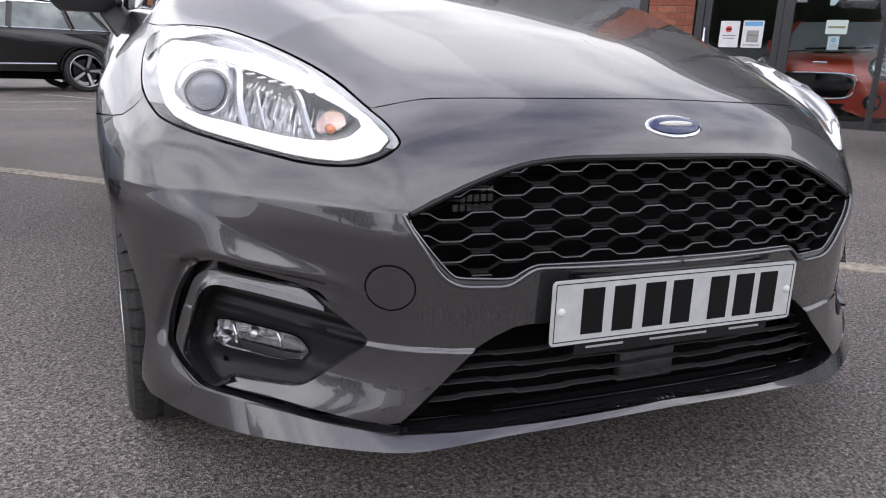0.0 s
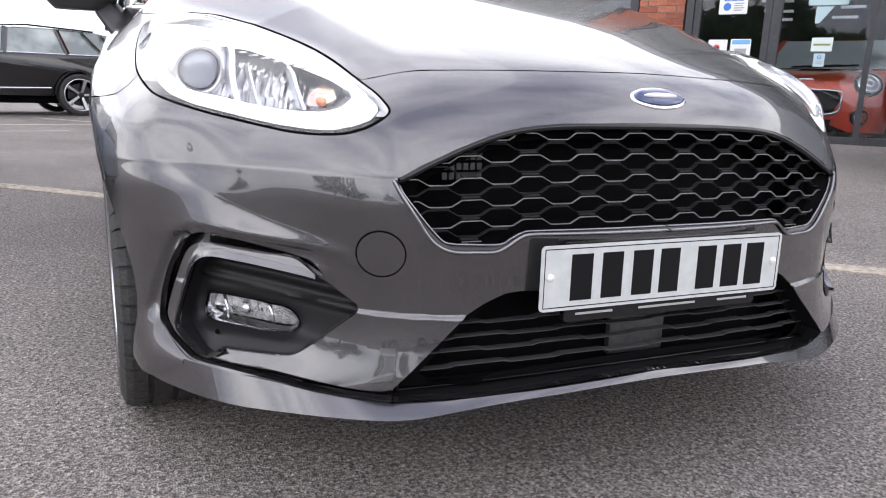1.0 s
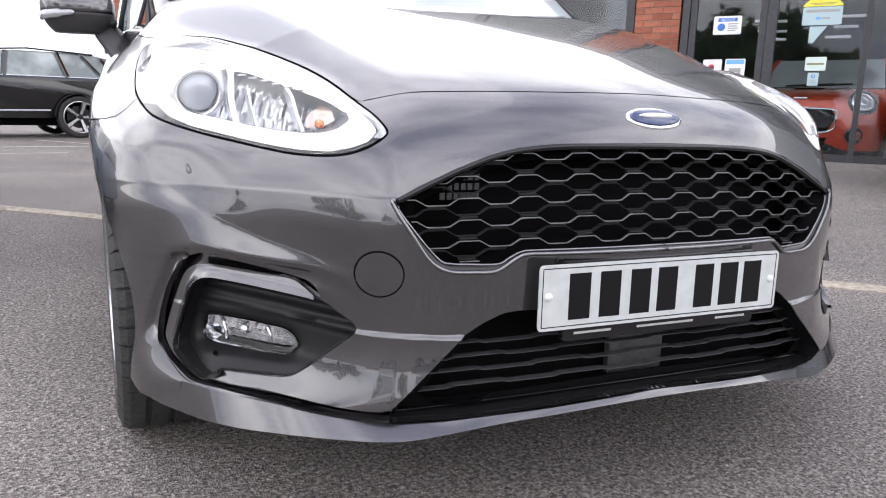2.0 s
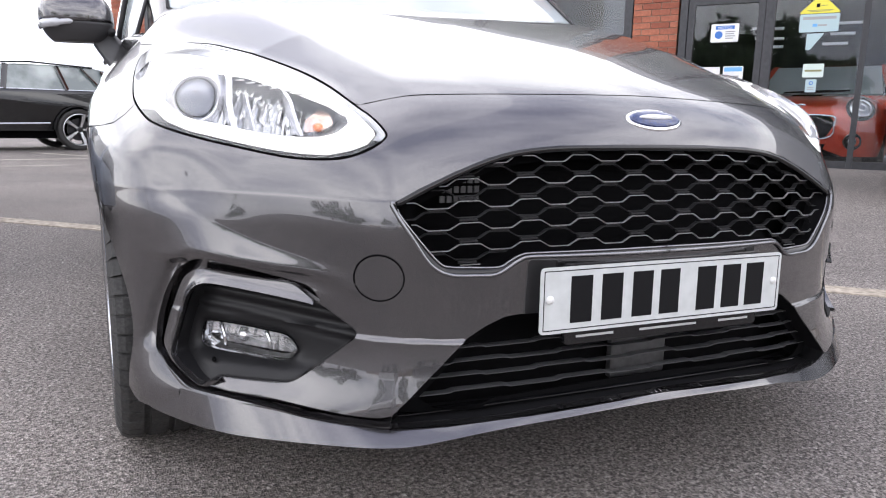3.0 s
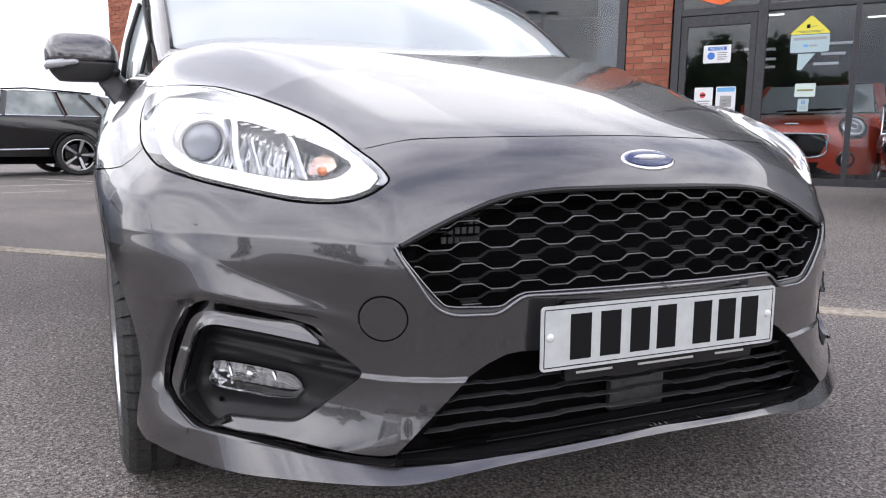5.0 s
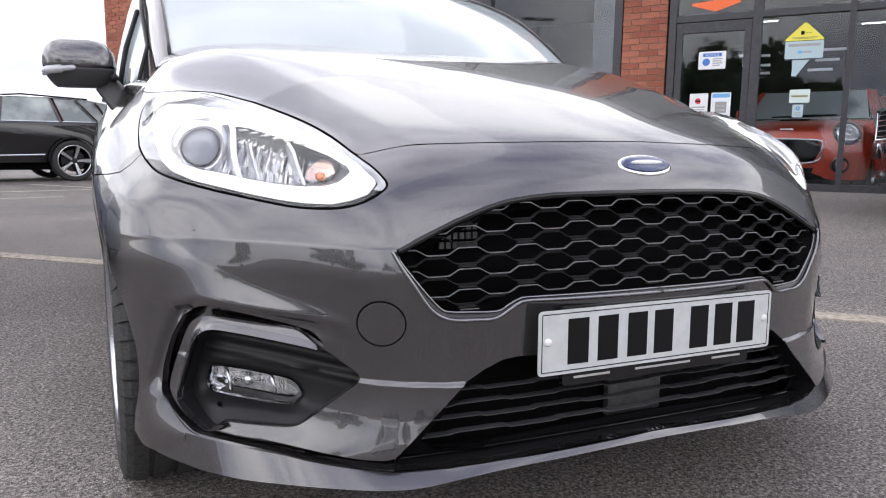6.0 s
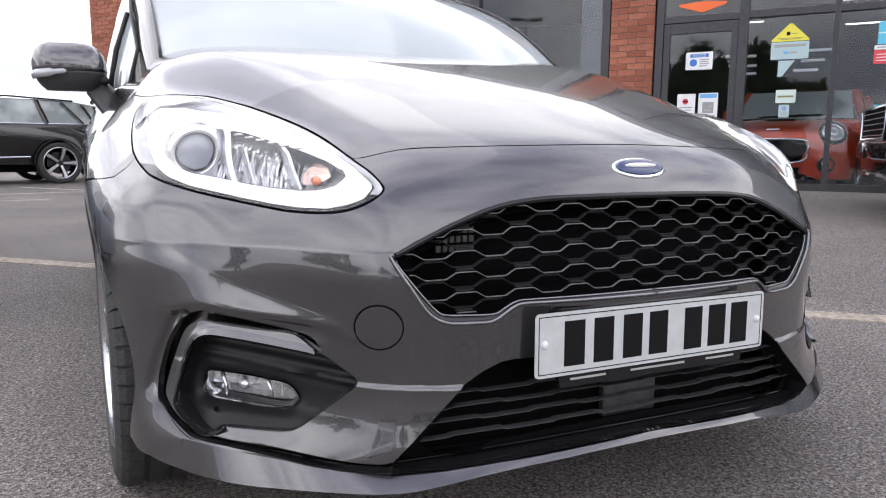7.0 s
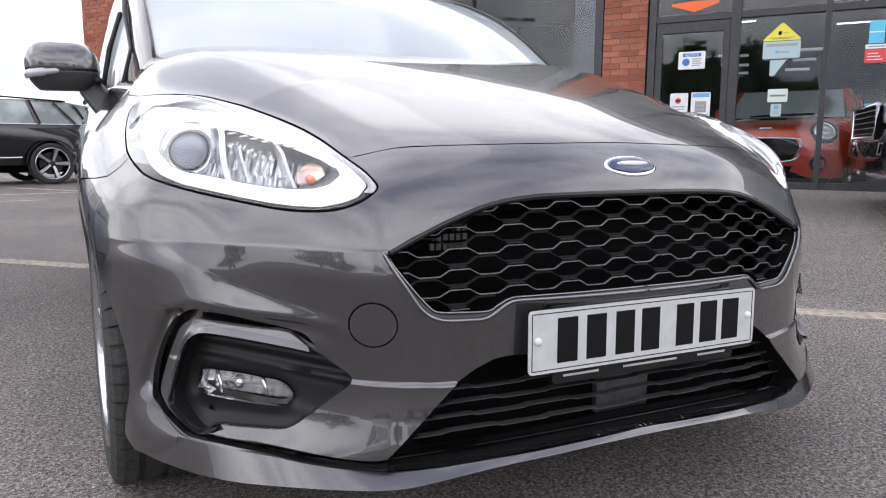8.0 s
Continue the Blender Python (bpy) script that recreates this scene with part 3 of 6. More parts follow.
uv, tris = trim(U, np.concatenate([np.arange(-16.4, -9, 0.22), np.arange(-9, 5, 0.15), np.arange(5, 21.6, 0.22)]), [
    line_field(HOOD_FRONT, -1, 0.09), outside_of(HEADLIGHT, 0.10),
    outside_of(past_centre(GRILLE)), outside_of(past_centre(INTAKE)), outside_of(FRAME_OUT), outside_of(FOG_INSERT), outside_of(GROOVE), outside_of(LIP_CUT), line_field(SILL, 1), ahead_of_seam, out_of_arch,
    lambda p: np.where((p[:, 1] > 19.0) & (p[:, 0] > 31.0), -1.0, 1.0)])
panel("bumper", nose(uv), tris, MAT_PAINT, car, welded=True, rim=0.016)

# the floor of the groove round the fog lamp and over the lip
uv, tris = trim(np.arange(25, 53, 0.3), np.arange(-11.5, 5, 0.3), [within(GROOVE, -0.35)])
groove_floor = nose(uv, -0.026)
both_sides(lambda s: panel("groove", groove_floor, tris, MAT_PAINT, car, both=False, mirror_only=s < 0, rim=0.0))

# the lower lip: a smooth blade, its upper and lower edge as lines over (turn, elevation)
BLADE_TOP = [(0.0, -8.88), (4.65, -9.1), (10.65, -9.4), (16.15, -9.73), (21.27, -10.08), (26.2, -10.3), (28.7, -10.08), (31.2, -9.8), (33.7, -9.5), (36.3, -9.07), (39.0, -8.78), (41.9, -8.5), (45.5, -8.42), (47.6, -7.55), (49.3, -6.48), (50.4, -5.62), (52.0, -4.6)]
BLADE_LOW = [(0.0, -9.33), (5.0, -9.45), (10.85, -9.8), (16.25, -10.15), (21.3, -10.75), (24.2, -11.14), (26.1, -11.2), (31.0, -11.08), (36.0, -11.04), (41.4, -11.1), (44.8, -11.25), (48.5, -11.15), (51.4, -10.95), (53.0, -10.6)]
turn = np.linspace(0, 51.6, 104)
top_e, low_e = curve(turn, *np.array(BLADE_TOP).T), curve(turn, *np.array(BLADE_LOW).T)


def smoothed(p, rounds=16):
    """A line of points evened out, its ends kept."""
    p = p.copy()
    for _ in range(rounds):
        p[1:-1] = (p[:-2] + 2 * p[1:-1] + p[2:]) / 4
        p[0, 1:] = p[1, 1:]
    return p


edge_top = smoothed(nose(np.stack([turn, top_e], 1), 0.006 - 0.010 * ease(12.0, 25.0, turn) + 0.0045 * ease(38.0, 46.0, turn) - 0.003 * ease(48.0, 51.6, turn)), 3)
edge_low = smoothed(nose(np.stack([turn, low_e], 1), 0.015 + 0.008 * ease(12.0, 27.0, turn) - 0.020 * ease(38.0, 49.0, turn) - 0.005 * ease(48.5, 51.6, turn)), 6)
blade = []
for p, q in zip(edge_top, edge_low):
    back = np.array([0.35 if p[0] < -0.3 else 0.0, 0.94, 0.0])
    blade.append([tuple(p + back * 0.045 - np.array([0, 0, 0.012])), tuple(p + back * 0.004), tuple(p), tuple(p + (q - p) * 0.5 + np.array([0, -0.0006, 0.0003])), tuple(q), tuple(q + back * 0.006 - np.array([0, 0, 0.004])), tuple(q + back * 0.09)])
mirrored = [[(-x, y, z) for x, y, z in r] for r in blade[:0:-1]]
ob = part("bumper_lip", loft(mirrored + blade), MAT_PAINT, car, smooth=True)
ob.data.set_sharp_from_angle(angle=radians(32))

# hood, from above
HOOD_SIDE = [(30.34, 18.93), (31.0, 18.7), (35.1, 21.65), (39.7, 24.2), (45.75, 26.7), (52.3, 28.65), (60.5, 30.2), (65.4, 30.0), (69.1, 29.2), (72.6, 28.65), (75, 28.6), (80, 28.9), (90, 30.0), (97, 31.3), (102, 32.2)]
front_edge = nose(spline([(a, e + 0.05) for a, e in HOOD_FRONT], 4))
side_edge = nose(spline(HOOD_SIDE, 4))
HOOD = [(-p[0], p[1]) for p in front_edge] + [(-p[0], p[1]) for p in side_edge] + [(0.80, 1.27), (0.76, 1.25), (0.60, 1.16), (0.40, 1.10), (0.20, 1.07), (0.0, 1.06)]
uv, tris = trim(np.arange(0, 0.92, 0.008), np.arange(0.11, 1.32, 0.008), [within([(-0.05, HOOD[0][1])] + HOOD + [(-0.05, HOOD[-1][1])])])
panel("hood", bonnet(uv), tris, MAT_PAINT, car, welded=True, rim=0.014)

# wings
WING = [(58.2, 18.3), (58.65, 16.7), (59.8, 15.69), (62.6, 15.44), (68.7, 15.44), (80, 15.14), (80, -14), (97, -14), (97, 25), (102, 25), (102, 32), (97, 31.1), (90, 29.8), (80, 28.7), (75, 28.4), (72.4, 28.5), (69.1, 29.0), (65, 29.8), (58, 28)]
uv, tris = trim(np.arange(50, 102.6, 0.4), np.arange(-14, 41, 0.4), [within(WING, 0.0), outside_of(HEADLIGHT, 0.10), out_of_arch])
wing_skin = nose(uv)
both_sides(lambda s: panel("wing", wing_skin, tris, MAT_PAINT, car, both=False, mirror_only=s < 0))

# an added near-black shell behind all seams, so the gaps read as shade
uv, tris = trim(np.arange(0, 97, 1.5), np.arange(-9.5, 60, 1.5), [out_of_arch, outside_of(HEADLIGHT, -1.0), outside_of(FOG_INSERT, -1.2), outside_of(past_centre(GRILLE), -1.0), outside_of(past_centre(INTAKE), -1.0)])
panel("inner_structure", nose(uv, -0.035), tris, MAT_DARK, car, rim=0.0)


# ---------------------------------------------------------------- grille
def wall(name, outline, depth, mat, parent, s, lift=0.0, closed=True, label=""):
    """A strip going in from an outline on the skin."""
    o = np.array(outline, float)
    a, b = nose(o, lift), nose(o, lift - depth)
    if closed:
        a, b = np.vstack([a, a[:1]]), np.vstack([b, b[:1]])
    flip = np.array([s, 1, 1])
    return part(name, loft([[tuple(p) for p in a * flip], [tuple(p) for p in (a + b) / 2 * flip], [tuple(p) for p in b * flip]]), mat, parent, label, smooth=False)


def full(outline):
    """A half outline that starts and ends on the centre line, made whole."""
    return [tuple(q) for q in outline] + [(-a, e) for a, e in outline[::-1]]


grille = new("front_grille")
grille.parent = car
tagged(grille, "gloss black grille with wavy honeycomb bars")
wall("grille_surround", full(GRILLE), 0.075, MAT_GRILLE, grille, 1, lift=0.001)
# satin tube that draws the highlight along the frame's lower edge
rim = spline([(26.05, 9.2), (26.26, 8.9), (24.5, 6.25), (23, 4.15), (21.4, 3.3), (19.1, 3.22), (17.2, 3.35), (15.4, 4.5), (14.4, 4.82), (11.8, 4.86), (5, 4.9), (0, 4.92)], 6)
for s in (1, -1):
    q = nose(rim, 0.003) * np.array([s, 1, 1])
    part("grille_trim", tube([tuple(p) for p in q], 0.0035, 6), MAT_TRIM, grille, "satin grey line for the highlight on the frame edge", smooth=True)
inner_rim = spline([(25.9, 8.75), (25.72, 8.3), (24.6, 6.89), (23.39, 5.43), (22.17, 4.17), (21.3, 3.92), (19.92, 3.88), (17.11, 3.9), (16.09, 4.44), (15.05, 4.97), (13.44, 5.13), (5.03, 5.25), (0, 5.3)], 6)
for s in (1, -1):
    q = nose(inner_rim, -0.004) * np.array([s, 1, 1])
    part("inner_trim", tube([tuple(p) for p in q], 0.0022, 6), MAT_TRIM, grille, "thin inner trim line", smooth=True)
    rows = [[tuple(p) for p in nose(o, l) * np.array([s, 1, 1])] for o, l in ((rim, 0.0005), (rim + (inner_rim[np.linspace(0, len(inner_rim) - 1, len(rim)).astype(int)] - rim) * 0.5, -0.0005), (inner_rim[np.linspace(0, len(inner_rim) - 1, len(rim)).astype(int)], -0.006))]
    part("rim_band", loft(rows), MAT_GLOSS_BLACK, grille, smooth=True)
rim_top = spline([(0, 14.7), (5.3, 14.65), (11.4, 14.45), (15.4, 13.92), (18.1, 13.12), (21.2, 11.75), (24.2, 10.15), (26, 9.1)], 6)
q = nose(rim_top, -0.004)
q = np.vstack([(q * np.array([-1, 1, 1]))[:0:-1], q])
part("grille_lip", tube([tuple(p) for p in q], 0.006, 6), MAT_GLOSS_BLACK, grille, smooth=True)


def uv_of(p):
    d = p - HEART
    return np.stack([np.degrees(np.arctan2(np.abs(d[:, 0]), -d[:, 1])), np.degrees(np.arcsin(d[:, 2] / np.linalg.norm(d, axis=1)))], 1)


def bar(xs, zs, setback, thick, deep):
    """A bar across the nose behind the skin: rectangle section along x, with a chamfered front."""
    y = 0.0 * xs + front_base(xs, zs) + setback
    h = thick / 2
    ring = [(0.0, -h * 0.5), (0.0, h * 0.5), (0.003, h), (deep, h), (deep, -h), (0.003, -h)]
    return loft([[(x, yy + o, z + v) for o, v in ring] for x, yy, z in zip(xs, y, zs)], closed=True, caps=True)


def front_base(x, z):
    ax = np.abs(x)
    return front_y(0.0 * x, z) + 0.30 * ax ** 2 + 0.40 * ax ** 6 + 0.9 * ax ** 2 * np.maximum(z - 0.6, 0)


def runs(ok):
    """The stretches of a row of flags that are set, as (first, last)."""
    out, start = [], None
    for i, k in enumerate(list(ok) + [False]):
        if k and start is None:
            start = i
        if not k and start is not None:
            if i - start > 4:
                out.append((start, i))
            start = None
    return out


PITCH, STEP = 0.1012, 0.01725
in_grille = inside_of(past_centre(GRILLE))
for k in range(-3, 12):
    main = k % 2 == 0                # front bars coloured pale for sky on their edges; dull ones run the other way
    xs = np.arange(-0.52, 0.5201, PITCH / 26)
    arch = -0.055 * xs ** 2
    phase = ((xs + 0.004) / PITCH + (0.0 if main else 0.5)) % 1.0
    tri = np.abs(phase * 2 - 1)                      # 1 .. 0 .. 1: low, high, low
    zc = 0.532 + STEP * k
    zs = zc + arch + 0.0052 * np.clip((0.5 - tri) * 6.0, -1, 1)
    p = np.stack([xs, front_base(xs, zs), zs], 1)
    ok = in_grille(uv_of(p)) > (0.55 if zc < 0.6 else 0.2)
    for a, b in runs(ok):
        part("grille_bar", bar(xs[a:b], zs[a:b], 0.012 if main else 0.020, 0.0017 if main else 0.0018, 0.004 if main else 0.010), MAT_GRILLE_EDGE if main else MAT_GRILLE_LINK, grille)
    # the short thick links where two rows come close
    for j in range(-5, 6):
        xc = PITCH * (j + (0.5 if main else 0.0)) - 0.004
        lx = np.linspace(xc - 0.014, xc + 0.014, 7)
        lz = 0 * lx + zc - 0.055 * lx ** 2 + STEP / 2
        if (in_grille(uv_of(np.stack([lx, front_base(lx, lz), lz], 1))) > 0.5).all():
            part("grille_link", bar(lx, lz, 0.017, 0.0038, 0.008), MAT_GRILLE_LINK, grille)
bm = bmesh.new()
xs = np.linspace(-0.50, 0.50, 30)
# near-black sheet behind the mesh, in place of deep shade
bk = loft([[(x, float(front_base(np.array(x), np.array(z))) + 0.11, z) for x in xs] for z in (0.44, 0.55, 0.64, 0.74)])
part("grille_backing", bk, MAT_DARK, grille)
# a small vent panel with square holes behind the mesh
vent = bmesh.new()
for i in range(6):
    for j in range(4):
        box(vent, -0.392 + i * 0.0125, -0.392 + i * 0.0125 + 0.0085, 0.098, 0.102, 0.592 + j * 0.016, 0.603 + j * 0.016)
part("vent_panel", vent, MAT_RADIATOR, grille, "grey vent plate with square holes")

# ---------------------------------------------------------------- lower intake
intake = new("lower_intake")
intake.parent = car
tagged(intake, "black lower air intake with wavy slats")
wall("intake_surround", full(INTAKE), 0.07, MAT_GRILLE, intake, 1, lift=0.0005)
in_intake = inside_of(past_centre(INTAKE))
for k, zc in enumerate((0.2915, 0.3165, 0.340, 0.364)):
    xs = np.arange(-0.52, 0.5201, 0.006)
    zs = zc - 0.10 * xs ** 2 + 0.0014 * np.clip(np.sin(xs * 2 * math.pi / 0.19 + (k % 2) * 1.4) * 6.0, -1, 1)
    ok = in_intake(uv_of(np.stack([xs, front_base(xs, zs), zs], 1))) > 0.15
    for a, b in runs(ok):
        part("intake_slat", bar(xs[a:b], zs[a:b], 0.020, 0.0022, 0.016), MAT_SLAT, intake)
xs = np.arange(-0.49, 0.4901, 0.01)
part("intake_sill", bar(xs, 0.2625 - 0.125 * xs ** 2, 0.026, 0.0035, 0.02), MAT_GLOSS_BLACK, intake)
# near-black sheet deep in the intake, standing in for its shade
bk = loft([[(x, float(front_base(np.array(x), np.array(z))) + 0.085, z) for x in np.linspace(-0.50, 0.50, 30)] for z in (0.20, 0.30, 0.44)])
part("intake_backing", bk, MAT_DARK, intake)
part("sensor_panel", block(-0.062, 0.062, 0.055, 0.07, 0.262, 0.372, 0.004), MAT_RADIATOR, intake, "dull grey sensor cover")

# ---------------------------------------------------------------- fog lamps in their black inserts
FOG = spline([(45.71, -3.21), (42.53, -3.13), (39.4, -3.42), (36.88, -3.71), (35.72, -4.71), (35.97, -5.3), (37.28, -5.98), (41.63, -5.79), (45.75, -5.51), (46.33, -4.5)], 4, closed=True)


def fog_lamp(s):
    lamp = new("fog_lamp_unit")
    lamp.parent = car
    tagged(lamp, "black bezel with clear fog lamp and angular frame")
    flip = np.array([s, 1, 1])
    wall("bezel_edge", FOG_INSERT, 0.030, MAT_BLACK, lamp, s, lift=0.001)
    uv, tris = trim(np.arange(30, 52, 0.2), np.arange(-9, 4.5, 0.2), [within(FRAME_OUT), outside_of(FOG_INSERT, -0.02)])
    rise = -0.001 + 0.015 * np.exp(-np.maximum(-inside_of(FOG_INSERT)(uv), 0) / 0.55)
    panel("frame", nose(uv, rise), tris, MAT_PAINT, lamp, "painted angular frame", both=False, mirror_only=s < 0, rim=0.014)
    uv, tris = trim(np.arange(27, 49, 0.25), np.arange(-9, 4, 0.25), [within(FOG_INSERT, -0.1), outside_of(FOG)])
    # the insert: steps under the upper edge, a dish round the lamp
    e, a = uv[:, 1] + 0.95, uv[:, 0] - 1.35
    d = inside_of(FOG)(uv)
    tilt = e - (0.2 - 0.10 * (37 - a))
    steps = 0.007 * (np.sin(np.clip(tilt, -1.9, 2.0) * 4.2) * 0.5) * ease(-2.0, -1.4, tilt)
    dish = 0.012 * np.exp(-np.maximum(-d, 0) / 0.35)
    lip = 0.016 * ease(-4.6, -5.6, e) 
    p = nose(uv, -0.026 + steps - dish + lip * ease(47, 41, a))
    panel("bezel", p, tris, MAT_BLACK, lamp, both=False, mirror_only=s < 0, rim=0.03)
    uv2, tris2 = trim(np.arange(34, 47.5, 0.12), np.arange(-6.5, -1.5, 0.15), [within(FOG, 0.02)])
    upper = ease(-4.9, -4.5, uv2[:, 1] + 0.05 * (uv2[:, 0] - 41))
    bowl = nose(uv2, -0.064 + (0.006 + 0.006 * upper) * np.abs((uv2[:, 0] * 0.95 + 0.2 * uv2[:, 1]) % 1.0 - 0.5) + 0.006 * (1 - upper) * (uv2[:, 1] + 4.6))
    panel("reflector", bowl, tris2, MAT_REFLECTOR, lamp, both=False, mirror_only=s < 0, rim=0.0)
    wall("lamp_rim", FOG, 0.03, MAT_CHROME, lamp, s, lift=-0.032)
    panel("lens", nose(uv2, -0.034 + 0.004 * ease(0, 1.2, inside_of(FOG)(uv2))), tris2, MAT_LENS, lamp, both=False, mirror_only=s < 0, rim=0.0).visible_shadow = False
    # bulb shield, vertical dividers and the small screw hole
    for ua, ub in ((44.6, 0.25), (39.6, 0.25)):
        q = nose(np.array([(ua, -3.3), (ua - 0.5, -4.5), (ua - 0.9, -5.6)]), -0.044) * flip
        part("divider", tube([tuple(v) for v in q], 0.004, 6), MAT_CHROME, lamp, smooth=True)
    c = nose(np.array([(42.0, -4.5)]), -0.05)[0] * flip
    part("bulb_shield", revolve([(-0.008, 0.001), (-0.006, 0.008), (0.0, 0.011), (0.012, 0.012)], 20, "y"), MAT_SATIN, lamp, smooth=True, m=Matrix.Translation(c))
    c = nose(np.array([(43.67, -6.12)]), -0.012)[0] * flip
    part("screw_hole", revolve([(-0.002, 0.0005), (-0.002, 0.0038), (0.004, 0.004)], 14, "y"), MAT_DARK, lamp, m=Matrix.Translation(c))
    return lamp


both_sides(fog_lamp)

# ---------------------------------------------------------------- towing-eye cover
ring = np.array([(27.4 + 2.15 * math.cos(t), 2.9 + 1.98 * math.sin(t)) for t in np.linspace(0, 2 * math.pi, 49)[:-1]])
q = nose(ring, -0.0006)
part("towing_cover_seam", tube([tuple(v) for v in np.vstack([q, q[:1]])], 0.0018, 5), MAT_DARK, car, "round seam of the towing-eye cover")

# ---------------------------------------------------------------- badge, with no lettering
def oval(rx, rz, y0, y1, n=48, round_=0.0):
    rows = []
    for k, (f, y) in enumerate(((0.96, y1), (1.0, y1 - 0.2 * (y1 - y0)), (1.0, y0), (0.9, y0 - 0.002), (0.45, y0 - 0.0035), (0.02, y0 - 0.004))):
        rows.append([(rx * f * math.cos(a), y, rz * f * math.sin(a)) for a in [2 * math.pi * i / n for i in range(n)]])
    return loft(rows, closed=True)


badge = new("badge")
badge.parent = car
badge.matrix_basis = pose(0.0035, 0.066, 0.732, -44, 0, 0)
tagged(badge, "plain blue oval badge with chrome rim")
part("badge_rim", oval(0.0600, 0.0255, -0.004, 0.004), MAT_CHROME, badge, smooth=True)
part("badge_field", oval(0.0535, 0.0200, -0.0075, 0.0), MAT_BADGE, badge, smooth=True)
part("badge_mark", oval(0.036, 0.0050, -0.0115, -0.004), MAT_WHITE_TRIM, badge, "plain pale mark", smooth=True)

# ---------------------------------------------------------------- number plate with plain bars
plate = new("number_plate")
plate.parent = car
plate.matrix_basis = pose(0, -0.013, 0.4405, -1.0, 0, 0)
tagged(plate, "white reflective number plate with black bars")
def slab(w, h, y0, y1, r, n=6):
    pts = []
    for cx, cz, a0 in ((w / 2 - r, h / 2 - r, 0), (-w / 2 + r, h / 2 - r, 90), (-w / 2 + r, -h / 2 + r, 180), (w / 2 - r, -h / 2 + r, 270)):
        pts += [(cx + r * math.cos(radians(a0 + 90 * i / n)), cz + r * math.sin(radians(a0 + 90 * i / n))) for i in range(n + 1)]
    return loft([[(x, y1, z) for x, z in pts], [(x, y0, z) for x, z in pts]], closed=True, caps=True)


part("plate_holder", slab(0.42, 0.136, 0.0005, 0.012, 0.008), MAT_GLOSS_BLACK, plate, m=pose(0, 0, -0.010))
part("plate_face", slab(0.520, 0.111, -0.003, 0.0, 0.008), MAT_PLATE, plate)
for w, h, x, z in ((0.508, 0.0016, 0, 0.0495), (0.508, 0.0016, 0, -0.0495), (0.0016, 0.098, -0.2535, 0), (0.0016, 0.098, 0.2535, 0)):
    part("border_line", block(x - w / 2, x + w / 2, -0.0034, -0.0028, z - h / 2, z + h / 2), MAT_INK, plate)
for x in (-0.182, -0.121, -0.058, 0.0, 0.082, 0.140, 0.196):
    part("character_bar", block(x - 0.021, x + 0.021, -0.0036, -0.0028, -0.0395, 0.0395), MAT_INK, plate)
for x in (-0.2425, 0.2425):
    part("plate_screw", revolve([(-0.0085, 0.0005), (-0.008, 0.004), (-0.0055, 0.0068), (-0.0028, 0.0072)], 18, "y"), MAT_WHITE_TRIM, plate, smooth=True, m=pose(x, 0, 0.0025))
for x, w in ((-0.15, 0.075), (0.005, 0.125), (0.155, 0.07)):
    part("holder_bar", block(x - w / 2, x + w / 2, -0.0002, 0.0008, -0.0665, -0.0625), MAT_PRINT, plate, "pale printed bar")

# ---------------------------------------------------------------- headlights
LAMP_IN = [(30.67, 16.17), (31.59, 15.3), (33.15, 14.85), (35.38, 14.82), (38.32, 15.05), (41.44, 15.47), (44.83, 15.94), (47.8, 16.24), (50.51, 16.84), (53.21, 18.21), (55.99, 20.28), (57.23, 22.15), (55.65, 23.04), (50.41, 22.79), (45.73, 22.17), (41.19, 21.0), (37.16, 19.76), (33.53, 18.3), (31.33, 17.07)]
# the outer edge of the light bar
BAR_OUT = [(27.87, 15.28), (28.64, 14.15), (30.22, 13.52), (32.29, 13.11), (35.03, 13.19), (37.9, 13.5), (40.91, 13.94), (44.1, 14.42), (47.7, 14.96), (50.73, 15.75), (53.49, 16.99), (56.72, 19.05), (60.1, 21.6), (62.92, 24.0), (62.37, 25.2), (58.17, 25.42), (52.97, 25.06), (48.08, 24.45), (43.16, 23.34), (38.43, 21.69), (34.23, 19.87), (30.5, 17.56)]


def deep(uv, depth):
    """Points straight back from the skin, into the lamp."""
    p = nose(np.asarray(uv, float))
    return p + np.stack([0.08 * depth + 0 * p[:, 0], depth + 0 * p[:, 0], 0 * p[:, 0]], 1)


